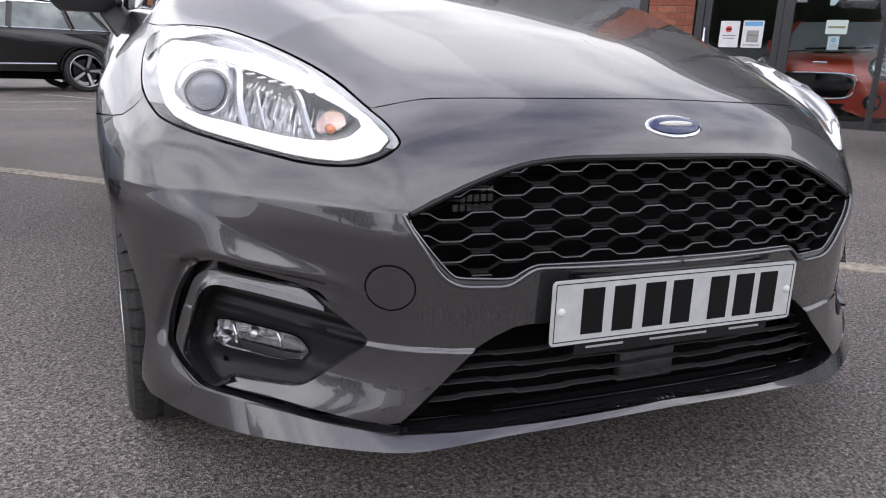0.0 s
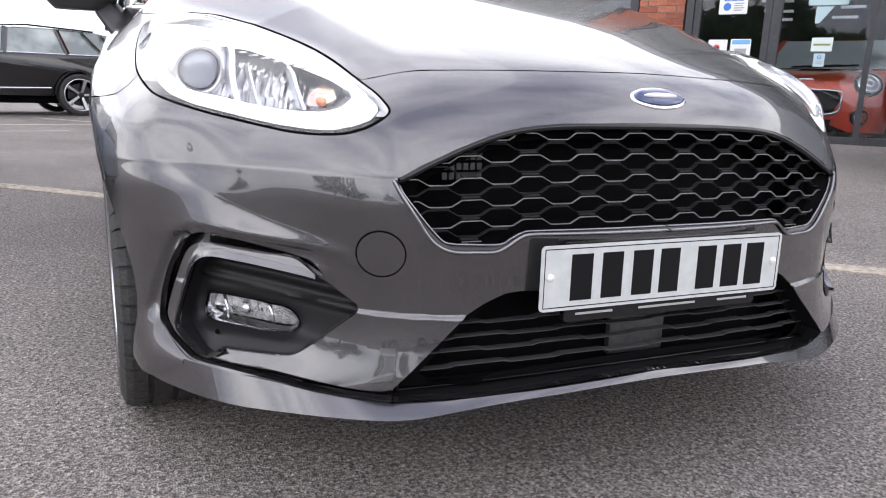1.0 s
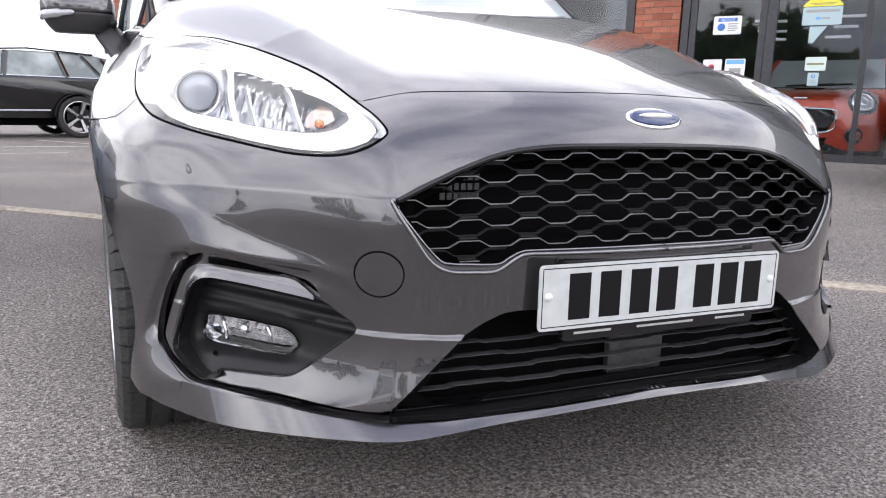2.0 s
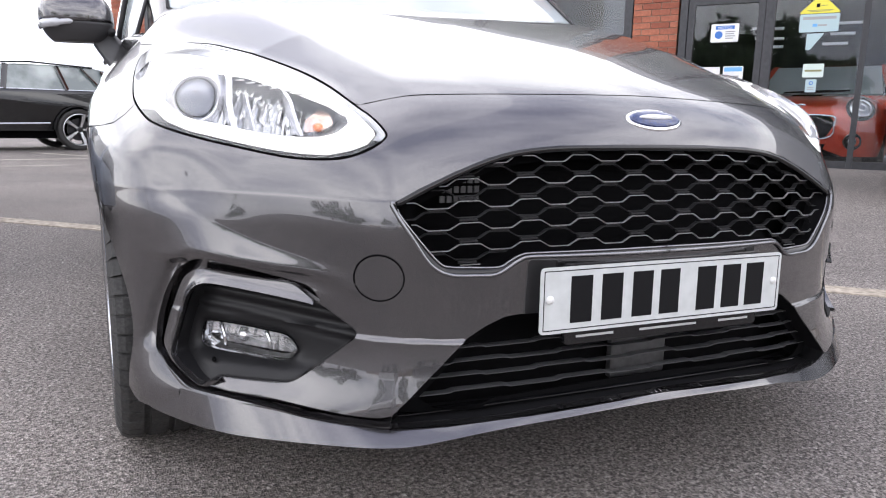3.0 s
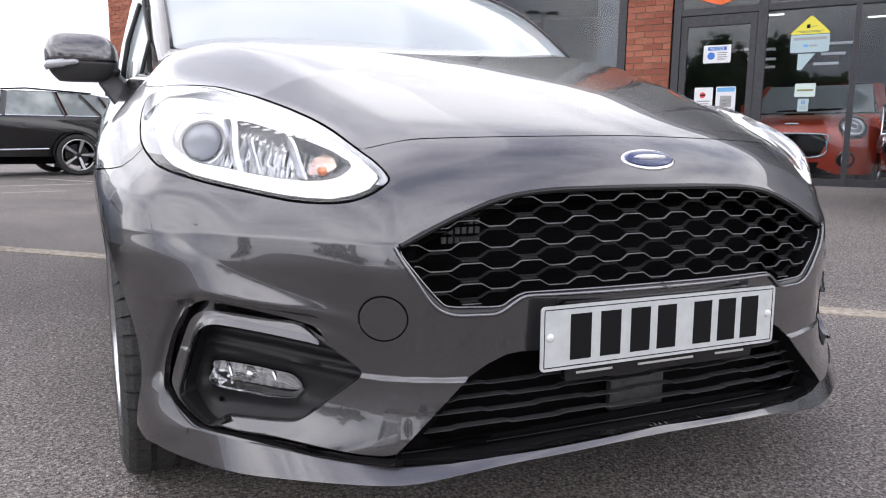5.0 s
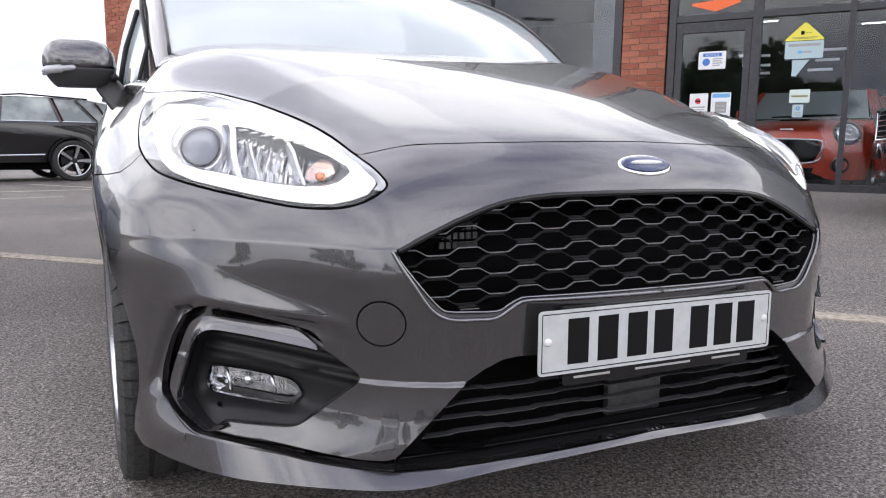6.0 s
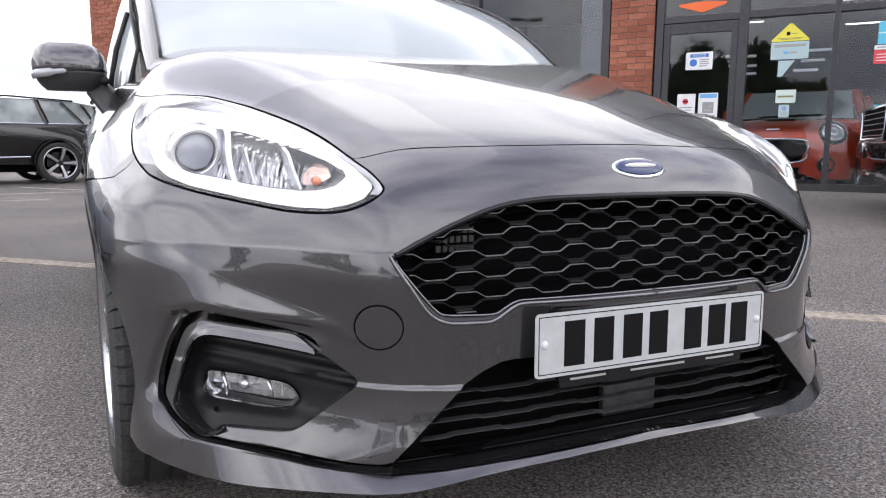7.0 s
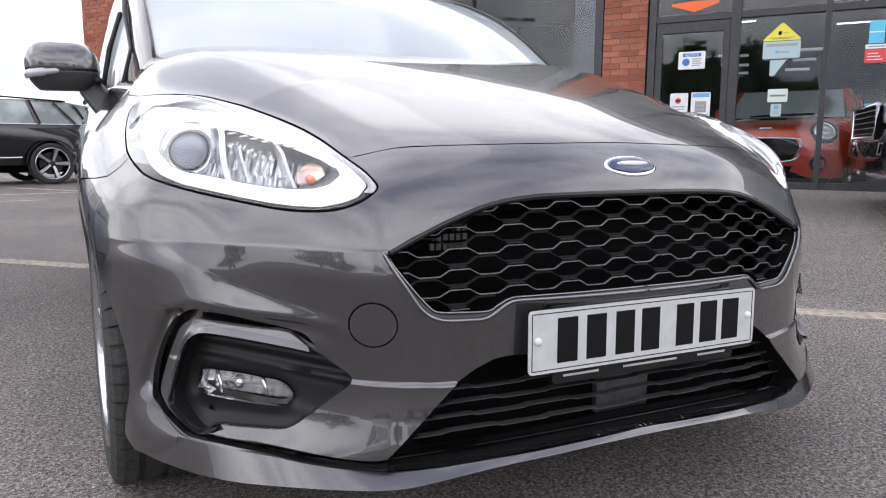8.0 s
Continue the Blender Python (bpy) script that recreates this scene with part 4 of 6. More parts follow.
def headlight(s):
    lamp = new("headlight")
    lamp.parent = car
    tagged(lamp, "lit headlight with white light bar and round projector")
    flip = np.array([s, 1, 1])
    only = dict(both=False, mirror_only=s < 0)
    wall("seal", HEADLIGHT, 0.10, MAT_GLOSS_BLACK, lamp, s, lift=-0.001)
    us, vs = np.arange(26, 78, 0.35), np.arange(12, 33, 0.35)
    # black gasket along the lower edge, and the pale housing over and beside the light bar
    low_side = lambda p: 14.6 + np.clip(p[:, 0] - 30, 0, 60) * 0.105 - p[:, 1]
    uv, tris = trim(us, vs, [within(HEADLIGHT, 0.10), outside_of(BAR_OUT, -0.1), low_side])
    panel("seal_edge", deep(uv, 0.012), tris, MAT_GLOSS_BLACK, lamp, rim=0.0, **only)
    uv, tris = trim(us, vs, [within(HEADLIGHT, 0.10), outside_of(BAR_OUT, -0.1), lambda p: -low_side(p), lambda p: p[:, 1] - 24.6 - 0.5 * (61 - p[:, 0])])
    panel("upper_bezel", deep(uv, 0.020 * ease(0.0, 1.5, inside_of(HEADLIGHT)(uv))) + np.outer(0.012 * ease(0.2, 3.0, inside_of(HEADLIGHT)(uv)), (-0.3, -0.3, 0.9)), tris, MAT_BEZEL_SKY, lamp, "pale upper bezel with sky reflection in its colour", rim=0.0, **only)
    uv, tris = trim(us, vs, [within(HEADLIGHT, 0.10), outside_of(BAR_OUT, -0.1), lambda p: -low_side(p), lambda p: 24.6 + 0.5 * (61 - p[:, 0]) - p[:, 1]])
    ribs = 0.003 * np.sign(np.sin(uv[:, 1] * 4.0))
    panel("side_bezel", deep(uv, (0.030 + ribs) * ease(0.0, 1.8, inside_of(HEADLIGHT)(uv))), tris, MAT_SMOKE, lamp, "grey ribbed side housing", rim=0.0, **only)
    # light bar: a ring all round, rounded across
    p1, t1 = trim(us, vs, [within(BAR_OUT), outside_of(LAMP_IN)])
    a, b = inside_of(BAR_OUT)(p1), -inside_of(LAMP_IN)(p1)
    sw = np.sqrt(np.clip(a * b * 4 / np.maximum(a + b, 0.01) ** 2, 0, 1))
    panel("light_bar", deep(p1, 0.034 - 0.012 * sw), t1, MAT_DRL, lamp, "glowing white light bar", rim=0.02, **only)
    # bowl: upright fluted facets, each a shallow trough, broken in two tiers
    uv, tris = trim(np.arange(29, 60, 0.12), np.arange(14, 24, 0.25), [within(LAMP_IN, -0.3)])
    tier = np.floor((uv[:, 1] - 0.16 * (uv[:, 0] - 30)) / 2.1)
    u_ = uv[:, 0] * 0.85 + tier * 0.41
    flute = np.abs((u_ % 1.0) - 0.5)
    jump = np.sin(np.floor(u_) * 12.9 + tier * 78.2) * 0.5
    panel("reflector", deep(uv, 0.115 + 0.018 * flute + 0.006 * jump), tris, MAT_REFLECTOR, lamp, rim=0.0, **only)
    ring = np.array(LAMP_IN + LAMP_IN[:1])
    part("inner_wall", loft([[tuple(q) for q in deep(ring, d) * flip] for d in (0.030, 0.07, 0.13)]), MAT_SMOKE, lamp)
    # projector: ring, cup and glass ball
    c = deep([(49.29, 18.84)], 0.050)[0] * flip
    m = look(c, c + np.array([-0.10 * s, -1.0, 0.02])) @ pose(0, 0, 0, 90, 0, 0)
    part("projector_ring", revolve([(0.03, 0.060), (0.004, 0.056), (-0.008, 0.048), (-0.012, 0.042), (-0.008, 0.0385), (0.006, 0.0375)], 48, "y"), MAT_SATIN, lamp, smooth=True, m=m)
    part("projector_cup", revolve([(0.006, 0.0375), (0.03, 0.034), (0.05, 0.001)], 40, "y"), MAT_SMOKE, lamp, smooth=True, m=m)
    ball = [(0.006 - 0.022 * math.cos(radians(t)), max(0.0355 * math.sin(radians(t)), 0.0003)) for t in range(0, 91, 6)]
    part("projector_lens", revolve(ball, 48, "y"), MAT_PROJECTOR, lamp, smooth=True, m=m)
    part("projector_mark", block(-0.004, 0.005, -0.0175, -0.015, -0.013, -0.009, 0.0008), MAT_SMOKE, lamp, m=m)
    # bright fins between the chambers
    for line_, w in ((((53.0, 22.9), (48.82, 22.5), (46.6, 21.2), (44.6, 18.6), (42.6, 15.6)), 0.0075), (((38.5, 19.6), (37.4, 18.6), (36.2, 16.8), (35.1, 15.0)), 0.004), (((43.0, 19.4), (41.6, 17.6), (40.4, 15.6)), 0.0025)):
        line = spline(line_, 6)
        f0, f1 = deep(line, 0.034) * flip, deep(line, 0.11) * flip
        off = np.array([w, 0, 0])
        rows = [[tuple(q) for q in r] for r in (f1 - off, f0 - off * 0.7, f0 + off * 0.7, f1 + off)]
        part("fin", loft(rows), MAT_SATIN, lamp, smooth=False)
    # indicator: amber bulb, and a dish tinted with the bulb's reflection
    c = deep([(33.3, 15.75)], 0.055)[0] * flip
    part("indicator_bulb", revolve([(-0.01, 0.0005), (-0.008, 0.004), (-0.003, 0.0075), (0.006, 0.008), (0.02, 0.007)], 24, "y"), MAT_AMBER, lamp, smooth=True, m=Matrix.Translation(c))
    uv, tris = trim(np.arange(30, 38, 0.3), np.arange(14, 20, 0.3), [within([(31.6, 16.1), (32.7, 15.3), (34.40, 15.2), (34.5, 16.4), (33.4, 17.4), (32.3, 17.0)])])
    panel("indicator_dish", deep(uv, 0.085 + 0.01 * np.cos((uv[:, 0] - 33.6) * 1.2)), tris, MAT_AMBER_SOFT, lamp, rim=0.0, **only)
    # row of small louvres along the top of the chamber
    for k in range(9):
        q = deep([(36.5 + k * 1.7, 19.3 + k * 0.36)], 0.045)[0] * flip
        part("louvre", block(-0.008, 0.008, -0.002, 0.02, -0.0012, 0.0012), MAT_CHROME, lamp, m=Matrix.Translation(q))
    # clear cover
    uv, tris = trim(np.arange(26, 78, 0.6), np.arange(12, 33, 0.6), [within(HEADLIGHT, 0.12)])
    panel("cover", nose(uv, 0.0005) + np.outer(0.020 * ease(0.0, 3.5, inside_of(HEADLIGHT)(uv)), (-0.3, -0.3, 0.9)), tris, MAT_LENS, lamp, "clear plastic cover", rim=0.0, **only).visible_shadow = False
    return lamp


both_sides(headlight)

# ---------------------------------------------------------------- windscreen, cabin and sides
CABIN = -0.07      # the cabin sits a little off the nose's centre line


def screen(u, v, lift=0.0):
    base = np.array([0.70 * u, 1.075 + 0.17 * u * u, 1.045 - 0.02 * u * u])
    top = np.array([0.65 * u, 1.80 + 0.15 * u * u, 1.445 - 0.035 * u * u])
    top[0] -= 0.07
    p = base + (top - base) * v + np.array([0, -0.035, 0.035]) * math.sin(math.pi * v)
    return (p[0] + CABIN, p[1] - lift * 0.5, p[2] + lift)


part("windscreen", loft([[screen(u, v) for u in np.linspace(-1, 1, 25)] for v in np.linspace(-0.10, 1, 14)]), MAT_SCREEN, car, smooth=True).visible_shadow = False
for s in (-1, 1):
    rows = []
    for v in np.linspace(-0.22, 1.0, 16):
        a, b = screen(0.995 * s, v, 0.004), screen(1.02 * s, v, 0.002)
        w = 0.036
        rows.append([a, b, (b[0] + s * w * 0.5, b[1] + 0.05, b[2] + 0.004), (b[0] + s * w * 0.9, b[1] + 0.11, b[2] - 0.014), (b[0] + s * w * 0.8, b[1] + 0.14, b[2] - 0.03)])
    part("windscreen_pillar", loft(rows), MAT_PAINT, car, smooth=True)
    part("screen_seal", tube([screen(0.992 * s, v, 0.005) for v in np.linspace(-0.02, 1, 16)], 0.005, 6), MAT_GLOSS_BLACK, car, smooth=True)
# roof
roof_rows = []
for y in np.linspace(0, 1, 10):
    row = []
    for u in np.linspace(-1, 1, 21):
        a = screen(u, 1.0)
        row.append((a[0] * (1 - 0.06 * y), a[1] + y * 1.9, a[2] + 0.055 * math.sin(math.pi * (0.12 + 0.65 * y)) - 0.02 - 0.06 * y * y))
    roof_rows.append(row)
part("roof", loft(roof_rows), MAT_PAINT, car, smooth=True)
part("headliner", loft([[(x, y, z - 0.03) for x, y, z in r] for r in roof_rows]), MAT_HEADLINER, car, smooth=True)
# cowl under the screen, wipers
part("cowl", loft([[(screen(u, 0)[0], screen(u, 0)[1] - d, screen(u, 0)[2] - h) for u in np.linspace(-0.80, 0.93, 21)] for d, h in ((-0.01, 0.03), (0.02, 0.042), (0.05, 0.052), (0.08, 0.07))]), MAT_BLACK, car, smooth=True)
for x0, x1 in ((-0.42, 0.10), (0.02, 0.50)):
    pts = [screen(x0 + (x1 - x0) * k, -0.055 + 0.02 * math.sin(math.pi * k), 0.006) for k in np.linspace(0, 1, 9)]
    wiper = new("wiper")
    wiper.parent = car
    part("wiper_blade", tube(pts, 0.004, 6, (1.0, 1.2)), MAT_BLACK, wiper, smooth=True)
    part("wiper_arm", tube([(x, y - 0.012, z + 0.010) for x, y, z in pts[4:]] + [(pts[-1][0] + 0.03, pts[-1][1] - 0.05, pts[-1][2] - 0.02)], [0.003, 0.004, 0.005, 0.006, 0.007, 0.009], 8), MAT_BLACK, wiper, smooth=True)
part("wiper_pivot_cap", revolve([(0.0, 0.026), (0.018, 0.024), (0.026, 0.012), (0.027, 0.001)], 20, "z"), MAT_GLOSS_BLACK, car, smooth=True, m=pose(0.405, 1.06, 1.02, 20, 0, 0))
# dashboard and seats seen through the glass
part("dashboard", loft([[(CABIN + 0.54 * u, y, z) for u in np.linspace(-1, 1, 9)] for y, z in ((1.26, 1.03), (1.35, 1.05), (1.55, 1.02), (1.62, 0.92), (1.62, 0.6))]), MAT_CABIN, car, smooth=True)
for x in (-0.38, 0.30):
    part("seat", block(x - 0.23, x + 0.23, 2.15, 2.35, 0.45, 1.12, 0.05), MAT_CABIN, car)
    part("headrest", block(x - 0.12, x + 0.12, 2.25, 2.36, 1.14, 1.32, 0.04), MAT_CABIN, car)
part("rear_bench", block(-0.60, 0.52, 2.95, 3.15, 0.45, 1.10, 0.05), MAT_CABIN, car)

# flanks behind the wings, to the tail
SIDE = [(0.78, 0.215), (0.872, 0.235), (0.888, 0.30), (0.893, 0.48), (0.925, 0.60), (0.936, 0.68), (0.905, 0.80), (0.845, 0.93), (0.80, 0.95), (0.70, 0.945), (0.55, 0.93)]
for s in (-1, 1):
    rows = []
    for y, w, dz in ((1.0, 0.945, -0.02), (1.175, 0.985, -0.005), (1.5, 1.0, 0.008), (2.1, 1.0, 0.02), (2.7, 1.0, 0.035), (3.2, 0.985, 0.05), (3.6, 0.93, 0.05), (3.85, 0.82, 0.04), (3.95, 0.66, 0.0)):
        rows.append([(s * x * w - float(drift(y)), y, z + dz * (z > 0.55)) for x, z in SIDE])
    part("body_side", loft(rows), MAT_PAINT, car, smooth=True)
    glass_rows = []
    for y, xb, zb, xr, zr in ((1.25, 0.805, 0.92, 0.795, 0.935), (1.42, 0.826, 0.935, 0.755, 1.06), (1.58, 0.836, 0.945, 0.757, 1.19), (1.75, 0.845, 0.953, 0.745, 1.29), (2.1, 0.845, 0.955, 0.73, 1.40), (2.8, 0.845, 0.955, 0.70, 1.40), (3.3, 0.845, 0.955, 0.68, 1.34)):
        d = float(drift(y))
        glass_rows.append([(s * (xb + (xr - xb) * k + 0.012 * math.sin(math.pi * k)) - d, y, zb + (zr - zb) * k) for k in (0, 0.33, 0.67, 1)])
    part("side_window", loft(glass_rows), MAT_SCREEN, car, smooth=True)
    def at(x, y, z):
        return (s * x - float(drift(y)), y, z)
    part("window_frame", tube([at(0.797, 1.25, 0.94), at(0.757, 1.42, 1.064), at(0.759, 1.58, 1.194), at(0.747, 1.75, 1.295), at(0.732, 2.1, 1.405), at(0.70, 2.8, 1.41)], 0.006, 8), MAT_BLACK, car, smooth=True)
    part("belt_trim", tube([at(0.858, 1.25, 0.95), at(0.862, 1.7, 0.958), at(0.862, 3.2, 0.99)], 0.010, 8), MAT_BLACK, car, smooth=True)
    # the bar that parts off the small fixed pane, and its black corner trim
    part("pane_divider", tube([at(0.838, 1.50, 0.945), at(0.812, 1.56, 1.07), at(0.768, 1.62, 1.20)], 0.008, 8), MAT_BLACK, car, smooth=True)
    part("corner_trim", loft([[at(0.822, 1.25, 0.915), at(0.812, 1.28, 0.985)], [at(0.828, 1.36, 0.925), at(0.815, 1.33, 0.985)]]), MAT_BLACK, car)
    part("arch_liner", revolve([(s * 0.55, 0.345), (s * 0.87, 0.350)], 40, "x", math.pi), MAT_DARK, car, m=pose(0, AXLE[0], AXLE[1]))
    part("skirt", block(min(s * 0.80, s * 0.885), max(s * 0.80, s * 0.885), 1.2, 2.9, 0.19, 0.235, 0.01), MAT_BLACK, car)
part("tailgate", block(-0.62, 0.62, 3.9, 3.97, 0.35, 1.1, 0.03), MAT_PAINT, car)
part("underbody", block(-0.72, 0.72, 0.40, 3.85, 0.20, 0.30), MAT_DARK, car)
part("undertray", block(-0.60, 0.60, 0.14, 0.42, 0.205, 0.225), MAT_DARK, car)


# ---------------------------------------------------------------- wheels
def tyre_mesh(radius, width, side):
    """A tyre with grooves round it and cuts across its shoulders."""
    w = width / 2
    prof = [(-w * 0.80, radius - 0.105), (-w * 1.0, radius - 0.07), (-w * 1.02, radius - 0.035), (-w * 0.93, radius - 0.010), (-w * 0.80, radius - 0.002)]
    grooves = (-0.46, -0.0, 0.46)
    for g in grooves:
        prof += [((g - 0.07) * w, radius), ((g - 0.05) * w, radius - 0.007), ((g + 0.05) * w, radius - 0.007), ((g + 0.07) * w, radius)]
    prof += [(w * 0.80, radius - 0.002), (w * 0.93, radius - 0.010), (w * 1.02, radius - 0.035), (w * 1.0, radius - 0.07), (w * 0.80, radius - 0.105)]
    rows = []
    for k in range(52):
        for f, cut in ((0.0, 0), (0.82, 0), (0.86, 1), (0.96, 1)):
            a = 2 * math.pi * (k + f) / 52
            row = []
            for o, r in prof:
                if cut and (0.55 < abs(o / w) < 0.97):
                    r -= 0.009
                row.append((o, r * math.cos(a), r * math.sin(a)))
            rows.append(row)
    rows.append(rows[0])
    bm = loft(rows)
    bmesh.ops.remove_doubles(bm, verts=bm.verts[:], dist=1e-5)
    return bm


def wheel(parent, m, radius=0.312, width=0.205, face=-1, spokes=5, dark=False, twin=True):
    """A wheel; face: the side (x) on which its rim shows."""
    hub = new("wheel")
    hub.parent = parent
    hub.matrix_basis = m
    part("tyre", tyre_mesh(radius, width, face), MAT_RUBBER, hub, smooth=False)
    f, r = face * width / 2, radius - 0.10
    part("rim", revolve([(f * 0.96, r + 0.012), (f * 1.02, r + 0.006), (f * 0.98, r - 0.008), (f * 0.55, r - 0.016), (-f * 0.9, r - 0.012)], 56, "x"), MAT_ALLOY, hub, smooth=True)
    part("brake_disc", revolve([(0.0, 0.02), (0.0, r * 0.72), (-f * 0.15, r * 0.72)], 40, "x"), MAT_ALLOY_DARK, hub)
    for k in range(spokes):
        for d in ((-0.13, 0.13) if twin else (0.0,)):
            a0, a1 = 2 * math.pi * k / spokes + d * 0.5, 2 * math.pi * k / spokes + d * 1.6
            wi, wo = (0.022, 0.017) if twin else (0.035, 0.055)
            rows = []
            for q, a, ww in ((0.03, a0, wi), (r * 0.55, (a0 + a1) / 2, (wi + wo) / 2), (r, a1, wo)):
                y, z = q * math.cos(a), q * math.sin(a)
                t = (-math.sin(a), math.cos(a))
                dep = f * (0.78 + 0.14 * q / r)
                rows.append([(dep * 0.55, y - t[0] * ww, z - t[1] * ww), (dep, y - t[0] * ww * 0.55, z - t[1] * ww * 0.55), (dep, y + t[0] * ww * 0.55, z + t[1] * ww * 0.55), (dep * 0.55, y + t[0] * ww, z + t[1] * ww)])
            part("spoke", loft(rows, closed=True, caps=True), MAT_ALLOY, hub)
    part("hub_cap", revolve([(f * 0.5, 0.055), (f * 0.86, 0.048), (f * 0.9, 0.03), (f * 0.9, 0.001)], 24, "x"), MAT_ALLOY_DARK, hub, smooth=True)
    return hub


STEER = 4.5
wheel(car, pose(-0.832, AXLE[0], 0.312, 0, 0, STEER))
wheel(car, pose(0.832, AXLE[0], 0.312, 0, 0, STEER), face=1)
wheel(car, pose(-0.815, 3.30, 0.312))
wheel(car, pose(0.815, 3.30, 0.312), face=1)


# ---------------------------------------------------------------- door mirrors
def door_mirror(s):
    m = new("door_mirror")
    m.parent = car
    tagged(m, "grey door mirror with black base and clear indicator")
    cx, cy = (-1.005 if s < 0 else 0.885), 1.36

    def shell(z0, z1, grow=1.0):
        rows = []
        for v in np.linspace(0, 1, 11):
            z = z0 + (z1 - z0) * v
            t = (z - 0.925) / (1.058 - 0.925)
            half = 0.098 * (1 - 0.30 * abs(2 * t - 1) ** 2.6) * grow
            depth = 0.082 * (1 - 0.45 * abs(2 * t - 1) ** 2.2) * grow
            lean = s * 0.012 * (t - 0.4)
            ring = []
            for k in range(28):
                a = 2 * math.pi * k / 28
                c_, s_ = math.cos(a), math.sin(a)
                x = half * math.copysign(abs(c_) ** 0.72, c_)
                y = depth * (math.copysign(abs(s_) ** 0.8, s_) if s_ < 0 else 0.55 * s_)
                ring.append((cx + x + lean, cy + y + 0.02 * (x * s) / 0.1, z))
            rows.append(ring)
        return loft(rows, closed=True, caps=True)
    part("mirror_cap", shell(0.978, 1.056), MAT_PAINT, m, "grey painted cap", smooth=True)
    part("mirror_housing", shell(0.926, 0.977, 0.985), MAT_SATIN_BLACK, m, smooth=True)
    pts = [(cx + s * 0.094, cy - 0.004, 0.968), (cx + s * 0.080, cy - 0.048, 0.968), (cx + s * 0.045, cy - 0.072, 0.971), (cx + s * 0.005, cy - 0.079, 0.976)]
    part("mirror_indicator", tube([tuple(p) for p in spline(pts, 5)], [0.013] * 6 + [0.012] * 5 + [0.008] * 4 + [0.003], 8, (0.45, 1.0)), MAT_SMOKE, m, "clear side indicator", smooth=True)
    centre = spline([(-0.945, 1.365, 0.945), (-0.915, 1.335, 0.905), (-0.888, 1.30, 0.872), (-0.864, 1.25, 0.838), (-0.836, 1.20, 0.822)], 6)
    for nm, a, b in (("mirror_neck", 0, 13), ("mirror_foot", 13, 25)):
        rows = []
        for k in range(a, b):
            x, y, z = centre[k] + (np.array([0.0025, -0.002, -0.002]) if k == 13 else 0)
            w, d = 0.033 + 0.0006 * k, 0.045 + 0.0012 * k
            ring = []
            for t in np.linspace(0, 2 * math.pi, 21)[:-1]:
                p, q = math.copysign(abs(math.cos(t)) ** 0.5, math.cos(t)) * w, math.copysign(abs(math.sin(t)) ** 0.5, math.sin(t)) * d
                wx = x + p * 0.66
                ring.append((wx if s < 0 else -wx - 0.12, y + q, z + p * 0.75))
            rows.append(ring)
        ob = part(nm, loft(rows, closed=True, caps=True), MAT_SATIN_BLACK, m, smooth=True)
        ob.data.set_sharp_from_angle(angle=radians(40))
    part("mirror_glass", slab(0.15, 0.10, 0.0, 0.004, 0.03), MAT_CHROME, m, m=pose(cx, cy + 0.046, 0.992))
    return m


for mirror in both_sides(door_mirror):
    mirror.location.z -= 0.0 if mirror.children[0].bound_box[0][0] < 0 else 0.05

# ---------------------------------------------------------------- the ground: one sheet, rising gently to the showroom
def ground_z(x, y):
    w = 0.9 * x + 0.3 * y
    return 0.31 * ease(2.2, 6.6, w) + 0.05 * ease(6.0, 13.0, y) * (1 - ease(2.2, 6.6, w))


def spread(a, b, fine, n):
    """Steps from a to b, close together in the middle stretch."""
    lo, hi = fine
    return np.concatenate([a + (lo - a) * (1 - np.linspace(1, 0, 14)[:-1] ** 2.2), np.linspace(lo, hi, n), hi + (b - hi) * np.linspace(0, 1, 14)[1:] ** 2.2])


gx, gy = spread(-400, 400, (-8, 12), 81), spread(-400, 600, (-6, 16), 89)
GX, GY = np.meshgrid(gx, gy)
GZ = ground_z(GX, GY)
ground = tagged(part("ground", loft([[(float(x), float(y), float(z)) for x, y, z in zip(*r)] for r in zip(GX, GY, GZ)]), MAT_TARMAC, smooth=True), "worn grey tarmac forecourt with pale stone chips", "tarmac", kind="structure")

# loose chips of stone lying on the tarmac close by
rng = np.random.default_rng(4)
bm = bmesh.new()
for k in range(2600):
    d = rng.random() ** 0.7
    x, y = (rng.uniform(-2.2, -0.6), rng.uniform(-0.4, 3.2)) if k % 3 else (rng.uniform(-0.9, 3.0), rng.uniform(-0.7, 1.6))
    if abs(x) < 0.60 and y > 0.3:
        continue
    r = 0.0016 + 0.0035 * rng.random() ** 2
    a = rng.uniform(0, 6.28)
    z = float(ground_z(np.array(x), np.array(y)))
    pts = [bm.verts.new((x + r * math.cos(a + t) * rng.uniform(0.7, 1.3), y + r * math.sin(a + t) * rng.uniform(0.7, 1.3), z - 0.0005)) for t in (0, 1.6, 3.1, 4.6)]
    tip = bm.verts.new((x, y, z + r * 0.8))
    for i in range(4):
        bm.faces.new((pts[i], pts[(i + 1) % 4], tip))
tagged(part("loose_grit", bm, MAT_CHIPS, None), "small pale stone chips scattered on tarmac", "grit", kind="stuff")

